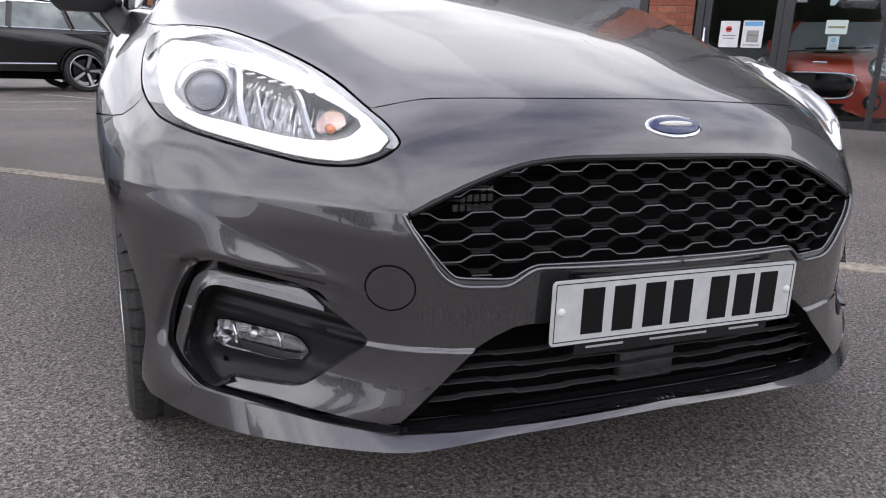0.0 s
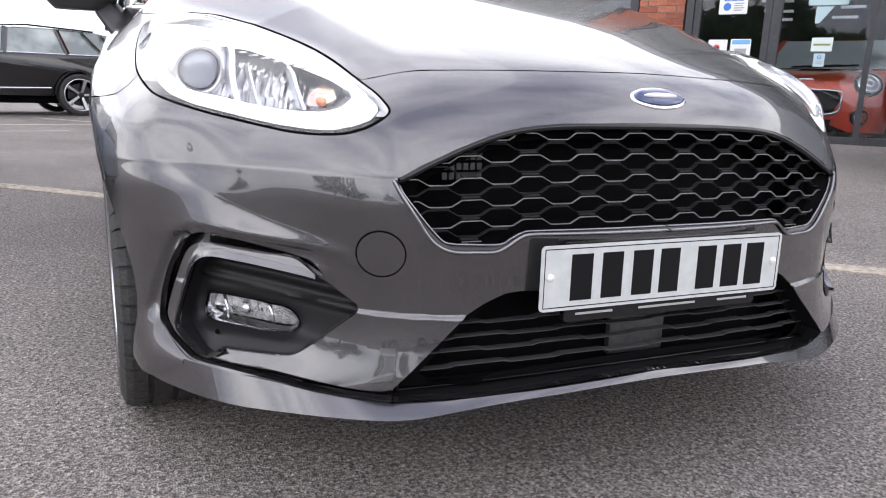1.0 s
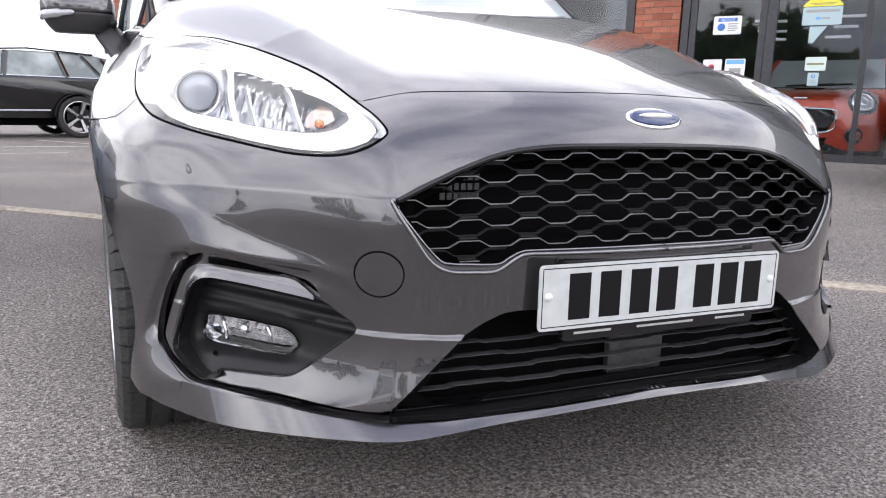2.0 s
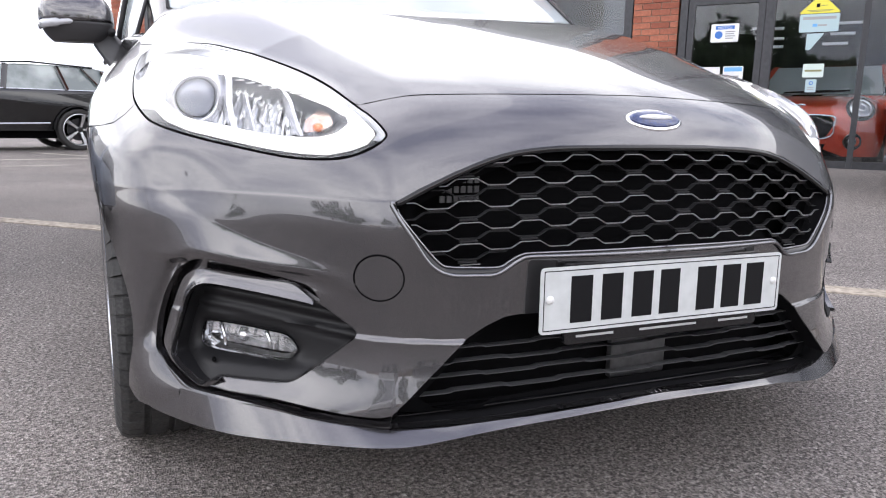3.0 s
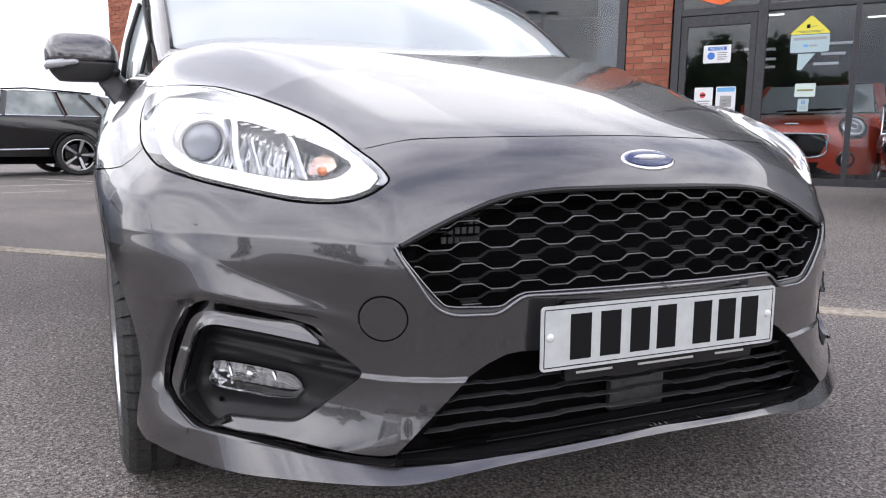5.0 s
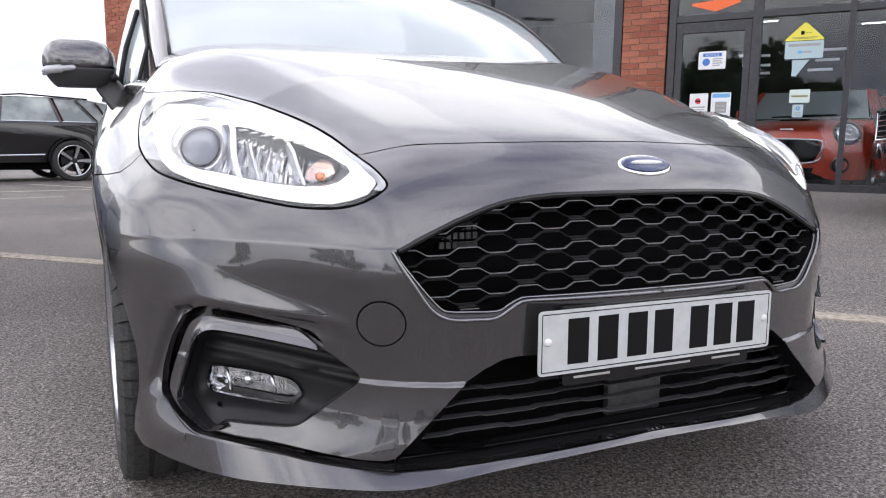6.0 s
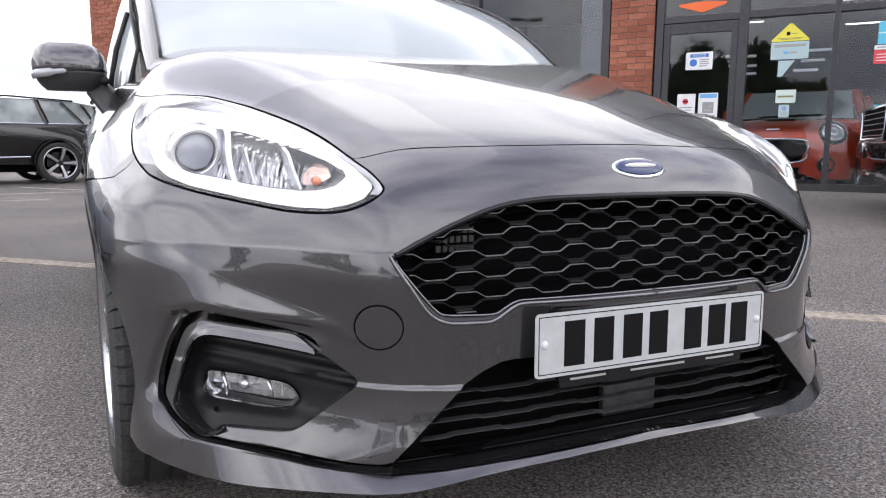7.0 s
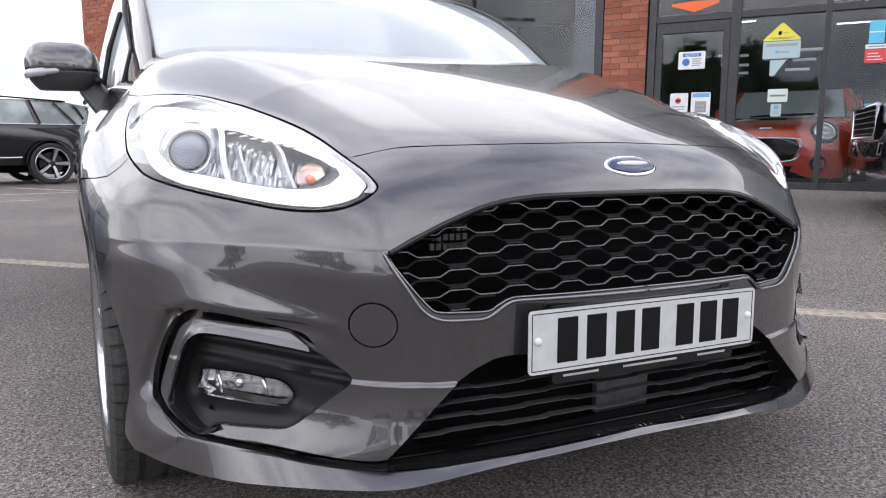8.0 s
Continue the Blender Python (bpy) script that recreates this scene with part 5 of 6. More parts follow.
# the row of flush stone setts that crosses the forecourt
kerb_a, kerb_b = np.array([-9.3, 11.0]), np.array([6.2, -2.35])
along = (kerb_b - kerb_a) / np.linalg.norm(kerb_b - kerb_a)
across = np.array([along[1], -along[0]])
kerb = tagged(new("kerb"), "row of flush worn buff stone setts in tarmac", "kerb", kind="structure")
length = np.linalg.norm(kerb_b - kerb_a)
sett_meshes = []
for v in range(4):
    me_b = block(-0.445, 0.445, -0.075, 0.075, -0.06, 0.006, 0.006)
    me = bpy.data.meshes.new("sett")
    for q in me_b.verts:
        q.co.z += 0.002 * noise.noise(q.co * 9 + Vector((v * 7, 0, 0)))
    me_b.to_mesh(me)
    me_b.free()
    me.materials.append(MAT_SETT)
    sett_meshes.append(me)
for k in range(int(length / 0.905)):
    c = kerb_a + along * (0.905 * (k + 0.5)) 
    ob = new("sett", sett_meshes[k % 4])
    ob.parent = kerb
    ob.matrix_basis = pose(c[0], c[1], float(ground_z(c[0], c[1])) + 0.001, 0, 0, math.degrees(math.atan2(along[1], along[0])))

# parking-bay lines by the far car
for (x0, y0), (x1, y1), w in (((-6.0, 10.2), (-1.30, 11.35), 0.09), ((-1.30, 11.35), (-2.7, 12.9), 0.09), ((-6.0, 8.9), (-1.9, 9.9), 0.06)):
    a, b = np.array([x0, y0]), np.array([x1, y1])
    d = (b - a) / np.linalg.norm(b - a)
    n_ = np.array([-d[1], d[0]]) * w / 2
    rows = []
    for t in np.linspace(0, 1, 24):
        p = a + (b - a) * t
        rows.append([(p[0] + k * n_[0], p[1] + k * n_[1], float(ground_z(p[0] + k * n_[0], p[1] + k * n_[1])) + 0.004) for k in (-1, 1)])
    tagged(part("parking_line", loft(rows), MAT_LINE), "faded cream painted line on tarmac", "line", "parking lines", "structure")

# ---------------------------------------------------------------- the showroom
FACADE = pose(5.07, 5.99, 0.0, 0, 0, -52.5)        # x along the front to the near right, y into the building
BASE = 0.30


def at_front(x, y, z, rz=0):
    return FACADE @ pose(x, y, z, 0, 0, rz)


showroom = thing("showroom", "red brick car showroom with dark framed glass front", "building", kind="structure")
showroom.matrix_basis = FACADE


def bricks(name, x0, x1, y0, y1, z0, z1, label=""):
    """A brick pier: a mortar core with courses of bricks set proud of it."""
    core = part(name, block(x0 + 0.006, x1 - 0.006, y0 + 0.006, y1 - 0.006, z0, z1), MAT_MORTAR, showroom, label)
    return core


def brick_face(core, origin, du, width, z0, z1, meshes, limit):
    """Courses of single bricks over one face of a pier; du: the way along the face."""
    count = 0
    course = 0
    z = z0
    while z < z1 - 0.02:
        x = -0.1125 * (course % 2)
        while x < width - 0.001:
            a, b = max(x, 0.0), min(x + 0.215, width)
            if b - a > 0.03 and count < limit:
                key = round(b - a, 3)
                if key not in meshes:
                    bmx = block(0, b - a, -0.004, 0.03, 0, 0.065, 0.003)
                    me = bpy.data.meshes.new("brick")
                    bmx.to_mesh(me)
                    bmx.free()
                    me.materials.append(MAT_BRICK)
                    meshes[key] = me
                ob = new("brick", meshes[key])
                ob.parent = core
                ob.matrix_basis = pose(origin[0] + du[0] * a, origin[1] + du[1] * a, z, 0, 0, math.degrees(math.atan2(du[1], du[0])))
                count += 1
            x += 0.225
        z += 0.075
        course += 1


# glazed front: mullions and transoms
MULLIONS = ((0.07, 0.085), (1.01, 0.10), (1.95, 0.06), (2.95, 0.06), (3.95, 0.06), (4.95, 0.08))
for x, w in MULLIONS:
    part("mullion", block(x - w / 2, x + w / 2, -0.03, 0.09, BASE, 4.6, 0.006), MAT_FRAME, showroom)
for z, h in ((2.30, 0.075), (0.345, 0.09), (4.55, 0.1)):
    for (xa, wa), (xb, wb) in zip(MULLIONS, MULLIONS[1:]):
        part("transom", block(xa + wa / 2, xb - wb / 2, -0.02, 0.08, z - h / 2, z + h / 2, 0.004), MAT_FRAME, showroom)
for (xa, wa), (xb, wb) in zip(MULLIONS[1:], MULLIONS[2:]):
    for z0, z1 in ((0.39, 2.2625), (2.3375, 4.5)):
        part("pane", block(xa + wa / 2, xb - wb / 2, 0.024, 0.034, z0, z1), MAT_SHOP_GLASS, showroom).visible_shadow = False
(xa, wa), (xb, wb) = MULLIONS[0], MULLIONS[1]
part("pane", block(xa + wa / 2, xb - wb / 2, 0.024, 0.034, 2.3375, 4.5), MAT_SHOP_GLASS, showroom).visible_shadow = False
# the door
door = new("door")
door.parent = showroom
tagged(door, "glass entrance door in dark metal frame")
x0, x1 = xa + wa / 2 + 0.004, xb - wb / 2 - 0.004
part("door_stile", block(x0, x0 + 0.075, -0.012, 0.05, 0.395, 2.255, 0.004), MAT_FRAME, door)
part("door_stile", block(x1 - 0.075, x1, -0.012, 0.05, 0.395, 2.255, 0.004), MAT_FRAME, door)
part("door_rail", block(x0 + 0.075, x1 - 0.075, -0.012, 0.05, 2.135, 2.255, 0.004), MAT_FRAME, door)
part("door_rail", block(x0 + 0.075, x1 - 0.075, -0.012, 0.05, 0.395, 0.53, 0.004), MAT_FRAME, door)
part("door_pane", block(x0 + 0.076, x1 - 0.076, 0.012, 0.022, 0.53, 2.135), MAT_SHOP_GLASS, door).visible_shadow = False
part("door_handle", tube([(x0 + 0.03, -0.05, 0.95), (x0 + 0.03, -0.05, 1.35)], 0.014, 10), MAT_CHROME, door, smooth=True)
# walls round the glass: pier, upper band, plain sides
pier = bricks("pier", -0.54, 0.0, 0.0, 0.45, BASE - 0.1, 5.0, "red brick pier")
wing_wall = bricks("brick_wall", -10.65, -9.7, 0.0, 0.45, BASE - 0.1, 5.0, "far red brick wall")
part("upper_wall", block(-10.65, 9.0, 0.10, 0.5, 4.62, 5.0), MAT_FASCIA, showroom)
part("side_wall", block(4.99, 9.0, 0.0, 0.4, BASE - 0.2, 4.62), MAT_FASCIA, showroom)
part("roof_slab", block(-10.65, 9.0, 0.3, 14.0, 4.8, 5.0), MAT_FASCIA, showroom)
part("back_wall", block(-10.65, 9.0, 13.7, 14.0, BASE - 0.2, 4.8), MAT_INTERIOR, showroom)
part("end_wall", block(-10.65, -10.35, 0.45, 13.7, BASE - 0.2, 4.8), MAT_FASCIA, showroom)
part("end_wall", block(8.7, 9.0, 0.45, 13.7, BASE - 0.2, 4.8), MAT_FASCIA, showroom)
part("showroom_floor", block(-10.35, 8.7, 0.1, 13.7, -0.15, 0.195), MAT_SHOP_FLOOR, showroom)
# big window left of the pier
for x, w in ((-0.60, 0.10), (-2.45, 0.16), (-4.6, 0.10), (-7.0, 0.10), (-9.64, 0.10)):
    part("window_post", block(x - w / 2, x + w / 2, -0.01, 0.12, BASE, 4.62, 0.005), MAT_FRAME, showroom)
for xa_, xb_ in ((-2.37, -0.65), (-4.55, -2.53), (-6.95, -4.65), (-9.59, -7.05)):
    part("pane", block(xa_, xb_, 0.05, 0.06, 0.4, 4.62), MAT_SHOP_GLASS, showroom).visible_shadow = False
    part("window_sill", block(xa_, xb_, -0.02, 0.1, BASE, 0.4, 0.004), MAT_FRAME, showroom)
part("window_reveal", block(-0.95, -0.655, 0.10, 0.16, 0.4, 4.62), MAT_REVEAL, showroom)
# downpipe and bracket on the far wall
part("gutter_box", block(-10.80, -10.60, -0.1, 0.1, 4.1, 4.3, 0.01), MAT_FASCIA, showroom)

# ceiling lights inside, over the cars
for k, (x, y) in enumerate(((1.3, 3.0), (1.4, 5.0), (2.6, 4.0), (2.7, 6.5), (0.2, 5.5))):
    lamp = tagged(new("ceiling_light"), "slim white linear ceiling light", "light", "showroom ceiling lights")
    lamp.matrix_basis = at_front(x, y, 3.1)
    part("housing", block(-0.6, 0.6, -0.05, 0.05, 0.01, 0.05, 0.005), MAT_FRAME, lamp)
    part("tube", block(-0.58, 0.58, -0.03, 0.03, -0.005, 0.01), MAT_TUBE, lamp)
    part("drop_wire", tube([(0, 0, 0.05), (0, 0, 1.7)], 0.004, 5), MAT_FRAME, lamp)


# ---------------------------------------------------------------- stickers and notices on the glass
def notice(name, x0, x1, z0, z1, mat, label, y=0.0085, bits=()):
    n_ = tagged(new(name), label, "sign", "notices on the showroom glass")
    n_.matrix_basis = at_front((x0 + x1) / 2, y, (z0 + z1) / 2)
    w, h = x1 - x0, z1 - z0
    part("sheet", slab(w, h, -0.002, 0.0, min(w, h) * 0.06), mat, n_)
    for bx0, bx1, bz0, bz1, m_ in bits:
        part("print", block(-w / 2 + bx0 * w, -w / 2 + bx1 * w, -0.0032, -0.0018, -h / 2 + bz0 * h, -h / 2 + bz1 * h), m_, n_)
    return n_


def lettering(text, parent, x, z, size, mat, y=-0.0032):
    cu = bpy.data.curves.new("lettering", "FONT")
    cu.body, cu.size, cu.align_x, cu.extrude = text, size, "CENTER", 0.0004
    ob = new("lettering", cu)
    ob.data.materials.append(mat)
    ob.parent = parent
    ob.matrix_basis = pose(x, y, z, 90, 0, 0)
    return ob


n1 = notice("notice", 0.385, 0.69, 1.71, 1.915, MAT_PAPER, "white notice with blue header and blue disc", 0.0085, ((0.16, 0.84, 0.70, 0.90, MAT_BLUE), (0.52, 0.88, 0.54, 0.60, MAT_PRINT), (0.52, 0.84, 0.42, 0.48, MAT_PRINT), (0.52, 0.88, 0.30, 0.36, MAT_PRINT), (0.52, 0.80, 0.18, 0.24, MAT_PRINT)))
part("disc", revolve([(-0.0034, 0.0005), (-0.0034, 0.042), (-0.0018, 0.043)], 28, "y"), MAT_BLUE, n1, m=pose(-0.065, 0, -0.02))
lettering("NOTICE", n1, 0.0, 0.046, 0.042, MAT_PAPER)
notice("poster", 0.555, 0.775, 1.14, 1.435, MAT_PAPER, "white poster with blue band and grey square", 0.0085, ((0.06, 0.94, 0.80, 0.96, MAT_BLUE_PALE), (0.22, 0.80, 0.20, 0.64, MAT_PRINT), (0.3, 0.7, 0.28, 0.34, MAT_PAPER), (0.3, 0.7, 0.44, 0.50, MAT_PAPER), (0.1, 0.9, 0.08, 0.12, MAT_PRINT)))
n2 = notice("poster", 0.31, 0.52, 1.14, 1.43, MAT_PAPER, "white poster with a red and black disc", 0.0085, ((0.15, 0.85, 0.42, 0.47, MAT_PRINT), (0.2, 0.8, 0.32, 0.36, MAT_PRINT)))
part("disc", revolve([(-0.0034, 0.0005), (-0.0034, 0.034), (-0.0018, 0.035)], 28, "y"), MAT_RED_PRINT, n2, m=pose(-0.01, 0, 0.055))
part("disc_bar", block(-0.036, 0.016, -0.0046, -0.003, 0.046, 0.064), MAT_INK, n2)
# the yellow gable sticker with its pale panel below
roof_sign = tagged(new("roof_sticker"), "yellow triangular sticker on window glass", "sign", "notices on the showroom glass")
roof_sign.matrix_basis = at_front(1.50, 0.0205, 2.0)
tri_pts = [(-0.195, -0.004), (-0.19, -0.018), (0.19, -0.018), (0.195, -0.004), (0.012, 0.175), (-0.012, 0.175)]
part("sheet", loft([[(x, 0.0, z) for x, z in tri_pts], [(x, -0.002, z) for x, z in tri_pts]], closed=True, caps=True), MAT_YELLOW, roof_sign)
part("print", block(-0.04, -0.005, -0.0034, -0.0018, 0.045, 0.085), MAT_INK, roof_sign)
for z, w in ((0.06, 0.06), (0.012, 0.26), (0.0, 0.2)):
    part("print", block((0.005 if w < 0.1 else -w / 2), (0.005 + w if w < 0.1 else w / 2), -0.0034, -0.0018, z, z + 0.006), MAT_OLIVE, roof_sign)
n3 = notice("window_panel", 1.31, 1.695, 1.785, 1.975, MAT_PALE_BLUE, "pale blue translucent panel with grey wording", 0.0205, ((0.34, 0.46, 0.30, 0.46, MAT_BLUE_PALE), (0.48, 0.70, 0.32, 0.42, MAT_PRINT), (0.08, 0.92, 0.70, 0.86, MAT_PRINT)))
shield = tagged(new("window_sticker"), "pale pointed sticker on window glass", "sign", "notices on the showroom glass")
shield.matrix_basis = at_front(1.44, 0.0205, 1.68)
sh = [(-0.045, 0.09), (0.125, 0.09), (0.06, 0.0), (0.0, -0.085), (-0.045, -0.085)]
part("sheet", loft([[(x, 0.0, z) for x, z in sh], [(x, -0.002, z) for x, z in sh]], closed=True, caps=True), MAT_PALE_BLUE, shield)
notice("tag", 1.392, 1.60, 1.30, 1.446, MAT_PALE_GREEN, "pale green rounded label", 0.0205, ((0.1, 0.9, 0.42, 0.56, MAT_OLIVE),))
n4 = notice("tag", 1.433, 1.542, 1.137, 1.278, MAT_PALE_BLUE, "small pale blue label with a ring", 0.0205, ((0.2, 0.8, 0.2, 0.26, MAT_PRINT), (0.2, 0.8, 0.34, 0.40, MAT_PRINT)))
part("ring", revolve([(-0.0034, 0.012), (-0.0034, 0.02), (-0.0018, 0.021)], 24, "y"), MAT_BLUE, n4, m=pose(0, 0, 0.03))
notice("poster", 2.345, 2.49, 1.895, 2.13, MAT_CYAN, "bright cyan poster in two halves", 0.0205, ((0.0, 1.0, 0.48, 0.53, MAT_PAPER),))
notice("poster", 2.32, 2.56, 1.84, 1.885, MAT_PAPER, "narrow white strip with grey wording", 0.0205, ((0.1, 0.9, 0.35, 0.65, MAT_PRINT),))
notice("poster", 2.32, 2.56, 1.69, 1.835, MAT_RED_PRINT, "red poster with pale lines of print", 0.0205, ((0.1, 0.5, 0.66, 0.72, MAT_PAPER), (0.1, 0.6, 0.44, 0.5, MAT_PAPER), (0.1, 0.7, 0.22, 0.28, MAT_PAPER)))
notice("poster", 2.36, 2.50, 1.20, 1.26, MAT_CYAN, "small cyan sticker on window glass", 0.0205)
# the big orange chevron over the door
chev = tagged(new("chevron_sticker"), "large orange chevron sticker on glass over the door", "sign", "notices on the showroom glass")
chev.matrix_basis = at_front(0.54, 0.0205, 2.37)
cv_ = [(-0.27, 0.11), (-0.27, 0.085), (0.0, 0.0), (0.27, 0.085), (0.27, 0.11), (0.0, 0.13)]
part("sheet", loft([[(x, 0.0, z) for x, z in cv_], [(x, -0.002, z) for x, z in cv_]], closed=True, caps=True), MAT_ORANGE, chev)
# slim white strips that draw the ceiling lights' streaks in door and window glass
for x0_, x1_, z in ((0.82, 0.99, 1.86), (1.05, 1.15, 1.85), (0.86, 0.99, 1.75), (1.05, 1.16, 1.74), (1.05, 1.16, 1.65), (1.60, 1.94, 1.88), (1.62, 1.86, 1.77), (1.55, 1.80, 1.665)):
    sh_ = tagged(part("wall_shelf", block(x0_, x1_, 0.10, 0.16, z - 0.012, z + 0.014, 0.003), MAT_PAPER), "slim white strip drawn for a ceiling light streak in glass", "shelf", "white shelf strips")
    sh_.matrix_basis = FACADE

# ---------------------------------------------------------------- other cars
def silhouette(points, arches, radius, steps=10):
    """A side outline (along, height) clockwise from the rear sill, with round wheel openings in its lower edge."""
    out = list(points)
    low = points[0][1]
    for c, zc in sorted(arches):
        half = math.sqrt(max(radius ** 2 - (low - zc) ** 2, 0.01))
        a0 = math.atan2(low - zc, -half)
        a1 = math.atan2(low - zc, half)
        a0 = a0 if a0 > 0 else a0 + 2 * math.pi
        for k in range(steps + 1):
            a = a0 + (a1 - a0) * k / steps
            out.append((c + radius * math.cos(a), zc + radius * math.sin(a)))
    return out


def shell_of(outline, half, squeeze):
    """A body across the car from its side outline; squeeze: (share of the half width, growth) rows."""
    o = np.array(outline)
    c = np.array([(o[:, 0].min() + o[:, 0].max()) / 2, o[:, 1].min() + 0.25])
    rows = []
    full_rows = [(-f, g) for f, g in squeeze] + [(f, g) for f, g in squeeze[::-1]]
    for f, g in full_rows:
        q = c + (o - c) * g
        q[:, 1] = np.where(o[:, 1] < c[1] + 0.25, o[:, 1], q[:, 1])
        rows.append([(f * half, a, b) for a, b in q])
    bm = loft(rows, closed=True, caps=True)
    return bm


def parked_car(name, label, m, paint_, length=4.4, half=0.9, body=None, cabin=None, arches=(), wheel_r=0.34, tumble=0.26, belt=0.95, posts=(), glass=None, chrome_line=False, wheel_twin=False):
    """A parked car with its front at y = 0 and its tail at +length."""
    c = thing(name, label, "car", m=m)
    part("body", shell_of(silhouette(body, arches, wheel_r + 0.05), half, ((1.0, 0.94), (0.975, 0.985), (0.90, 1.0), (0.5, 1.005))), paint_, c, smooth=False)
    ob = c.children[-1]
    ob.data.shade_smooth()
    ob.data.set_sharp_from_angle(angle=radians(35))
    top = max(z for _, z in cabin)
    rows = []
    for f in (-1.0, -0.96, -0.6, 0.6, 0.96, 1.0):
        rows.append([(f * (half * 0.93 - tumble * (z - belt) / (top - belt)), y + (0.0 if abs(f) < 0.99 else 0.01), z) for y, z in cabin])
    part("glasshouse", loft(rows, closed=True, caps=True), glass or MAT_DARK_GLASS, c)
    # roof skin over the glass
    roof = [(y, z) for y, z in cabin if z > top - 0.15]
    y0, y1 = min(y for y, _ in roof), max(y for y, _ in roof)
    rr = []
    for k in range(9):
        y = y0 + (y1 - y0) * k / 8
        z = np.interp(y, [q[0] for q in roof], [q[1] for q in roof])
        rr.append([(u * (half * 0.93 - tumble * (z - belt) / (top - belt) + 0.012), y, z + 0.012 - 0.05 * u * u) for u in np.linspace(-1, 1, 13)])
    part("roof", loft(rr), paint_, c, smooth=True)
    for s in (-1, 1):
        for (ya, za), (yb, zb) in posts:
            pa = (s * (half * 0.93 - tumble * (za - belt) / (top - belt) + 0.006), ya, za)
            pb = (s * (half * 0.93 - tumble * (zb - belt) / (top - belt) + 0.006), yb, zb)
            part("window_post", tube([pa, pb], 0.055, 6, (1.0, 0.3)), paint_, c)
        if chrome_line:
            part("sill_strip", tube([(s * (half + 0.004), arches[0][0] + 0.55, 0.46), (s * (half + 0.004), arches[1][0] - 0.5, 0.50)], 0.016, 6), MAT_CHROME, c)
            part("window_strip", tube([(s * (half * 0.935), cabin[0][0] + 0.2, belt + 0.01), (s * (half * 0.935), cabin[-1][0] - 0.15, belt + 0.03)], 0.012, 6), MAT_CHROME, c)
        for hy in (1.9, 2.9):
            part("door_handle", block(s * (half * 0.985) - 0.015, s * (half * 0.985) + 0.015, hy, hy + 0.2, belt - 0.14, belt - 0.105, 0.008), paint_, c)
        for ay, az_ in arches:
            part("arch_trim", revolve([(s * half * 0.93, wheel_r + 0.055), (s * (half + 0.006), wheel_r + 0.055), (s * (half + 0.006), wheel_r + 0.03), (s * half * 0.80, wheel_r + 0.03)], 28, "x", math.pi), MAT_BLACK, c, m=pose(0, ay, az_))
            wheel(c, pose(s * (half - 0.11), ay, wheel_r), wheel_r, 0.22, s, 5, twin=wheel_twin)
        part("mirror", block(s * (half + 0.02) - 0.09, s * (half + 0.02) + 0.09, cabin[0][0] + 0.42, cabin[0][0] + 0.55, belt + 0.02, belt + 0.16, 0.04), paint_, c)
    part("underbody", block(-half * 0.78, half * 0.78, 0.3, length - 0.3, 0.22, 0.5), MAT_DARK, c)
    return c


SUV_BODY = [(4.95, 0.36), (5.02, 0.60), (5.04, 0.90), (4.98, 1.05), (4.80, 1.12), (1.60, 1.06), (0.95, 1.03), (0.35, 0.96), (0.06, 0.84), (0.0, 0.62), (0.06, 0.34)]
SUV_CABIN = [(1.35, 1.05), (2.25, 1.46), (3.0, 1.545), (3.7, 1.555), (4.3, 1.53), (4.72, 1.46), (5.0, 1.12)]
suv = parked_car("large_suv", "glossy black luxury suv with silver alloy wheels", pose(0, 0, 0), MAT_BLACK_PAINT, 5.05, 0.98, SUV_BODY, SUV_CABIN, ((0.92, 0.39), (3.95, 0.39)), 0.385, 0.22, 1.08,
                 (((2.75, 1.09), (2.85, 1.53)), ((3.80, 1.10), (3.68, 1.54)), ((4.42, 1.12), (4.10, 1.52)), ((4.62, 1.12), (4.45, 1.48)), ((4.82, 1.12), (4.66, 1.44)), ((1.4, 1.07), (2.3, 1.47))), MAT_SUV_GLASS, True)
suv.matrix_basis = pose(0, 0, 0)


def park(c, wheel_local, place, facing):
    """Puts a car so that a point of it lies at a place of the ground, facing a way (degrees, 0 is -y, towards +x positive)."""
    r = Matrix.Rotation(radians(facing), 4, "Z")
    w = r @ Vector((*wheel_local, 0))
    c.matrix_basis = Matrix.Translation((place[0] - w.x, place[1] - w.y, place[2])) @ r


park(suv, (0.87, 3.95), (-2.08, 14.0, 0.05), -70.0)
for s in (-1, 1):
    part("tail_lamp", block(s * 0.70 - 0.16, s * 0.70 + 0.16, 4.99, 5.05, 0.90, 1.02, 0.02), MAT_RED_PRINT, suv, "red tail lamp")
    part("roof_rail", tube([(s * 0.72, 2.3, 1.51), (s * 0.73, 3.2, 1.59), (s * 0.71, 4.3, 1.545)], 0.016, 6), MAT_BLACK, suv)

# the red hatchback behind the showroom glass
MINI_BODY = [(3.75, 0.30), (3.83, 0.55), (3.80, 0.90), (3.70, 0.97), (1.25, 0.95), (1.02, 0.94), (0.98, 0.90), (0.98, 0.35)]
MINI_CABIN = [(1.12, 0.95), (1.62, 1.33), (2.2, 1.40), (3.2, 1.385), (3.6, 1.25), (3.75, 0.98)]
mini = parked_car("small_hatchback", "red small hatchback with round headlights behind glass", pose(0, 0, 0), MAT_RED_PAINT, 3.82, 0.86, MINI_BODY, MINI_CABIN, ((3.10, 0.31),), 0.305, 0.20, 0.95,
                  (((1.15, 0.96), (1.65, 1.34)), ((2.5, 0.96), (2.5, 1.39)), ((3.6, 0.98), (3.35, 1.36))))
park(mini, (0.0, 0.0), (6.02, 4.98, 0.205), -60.0)
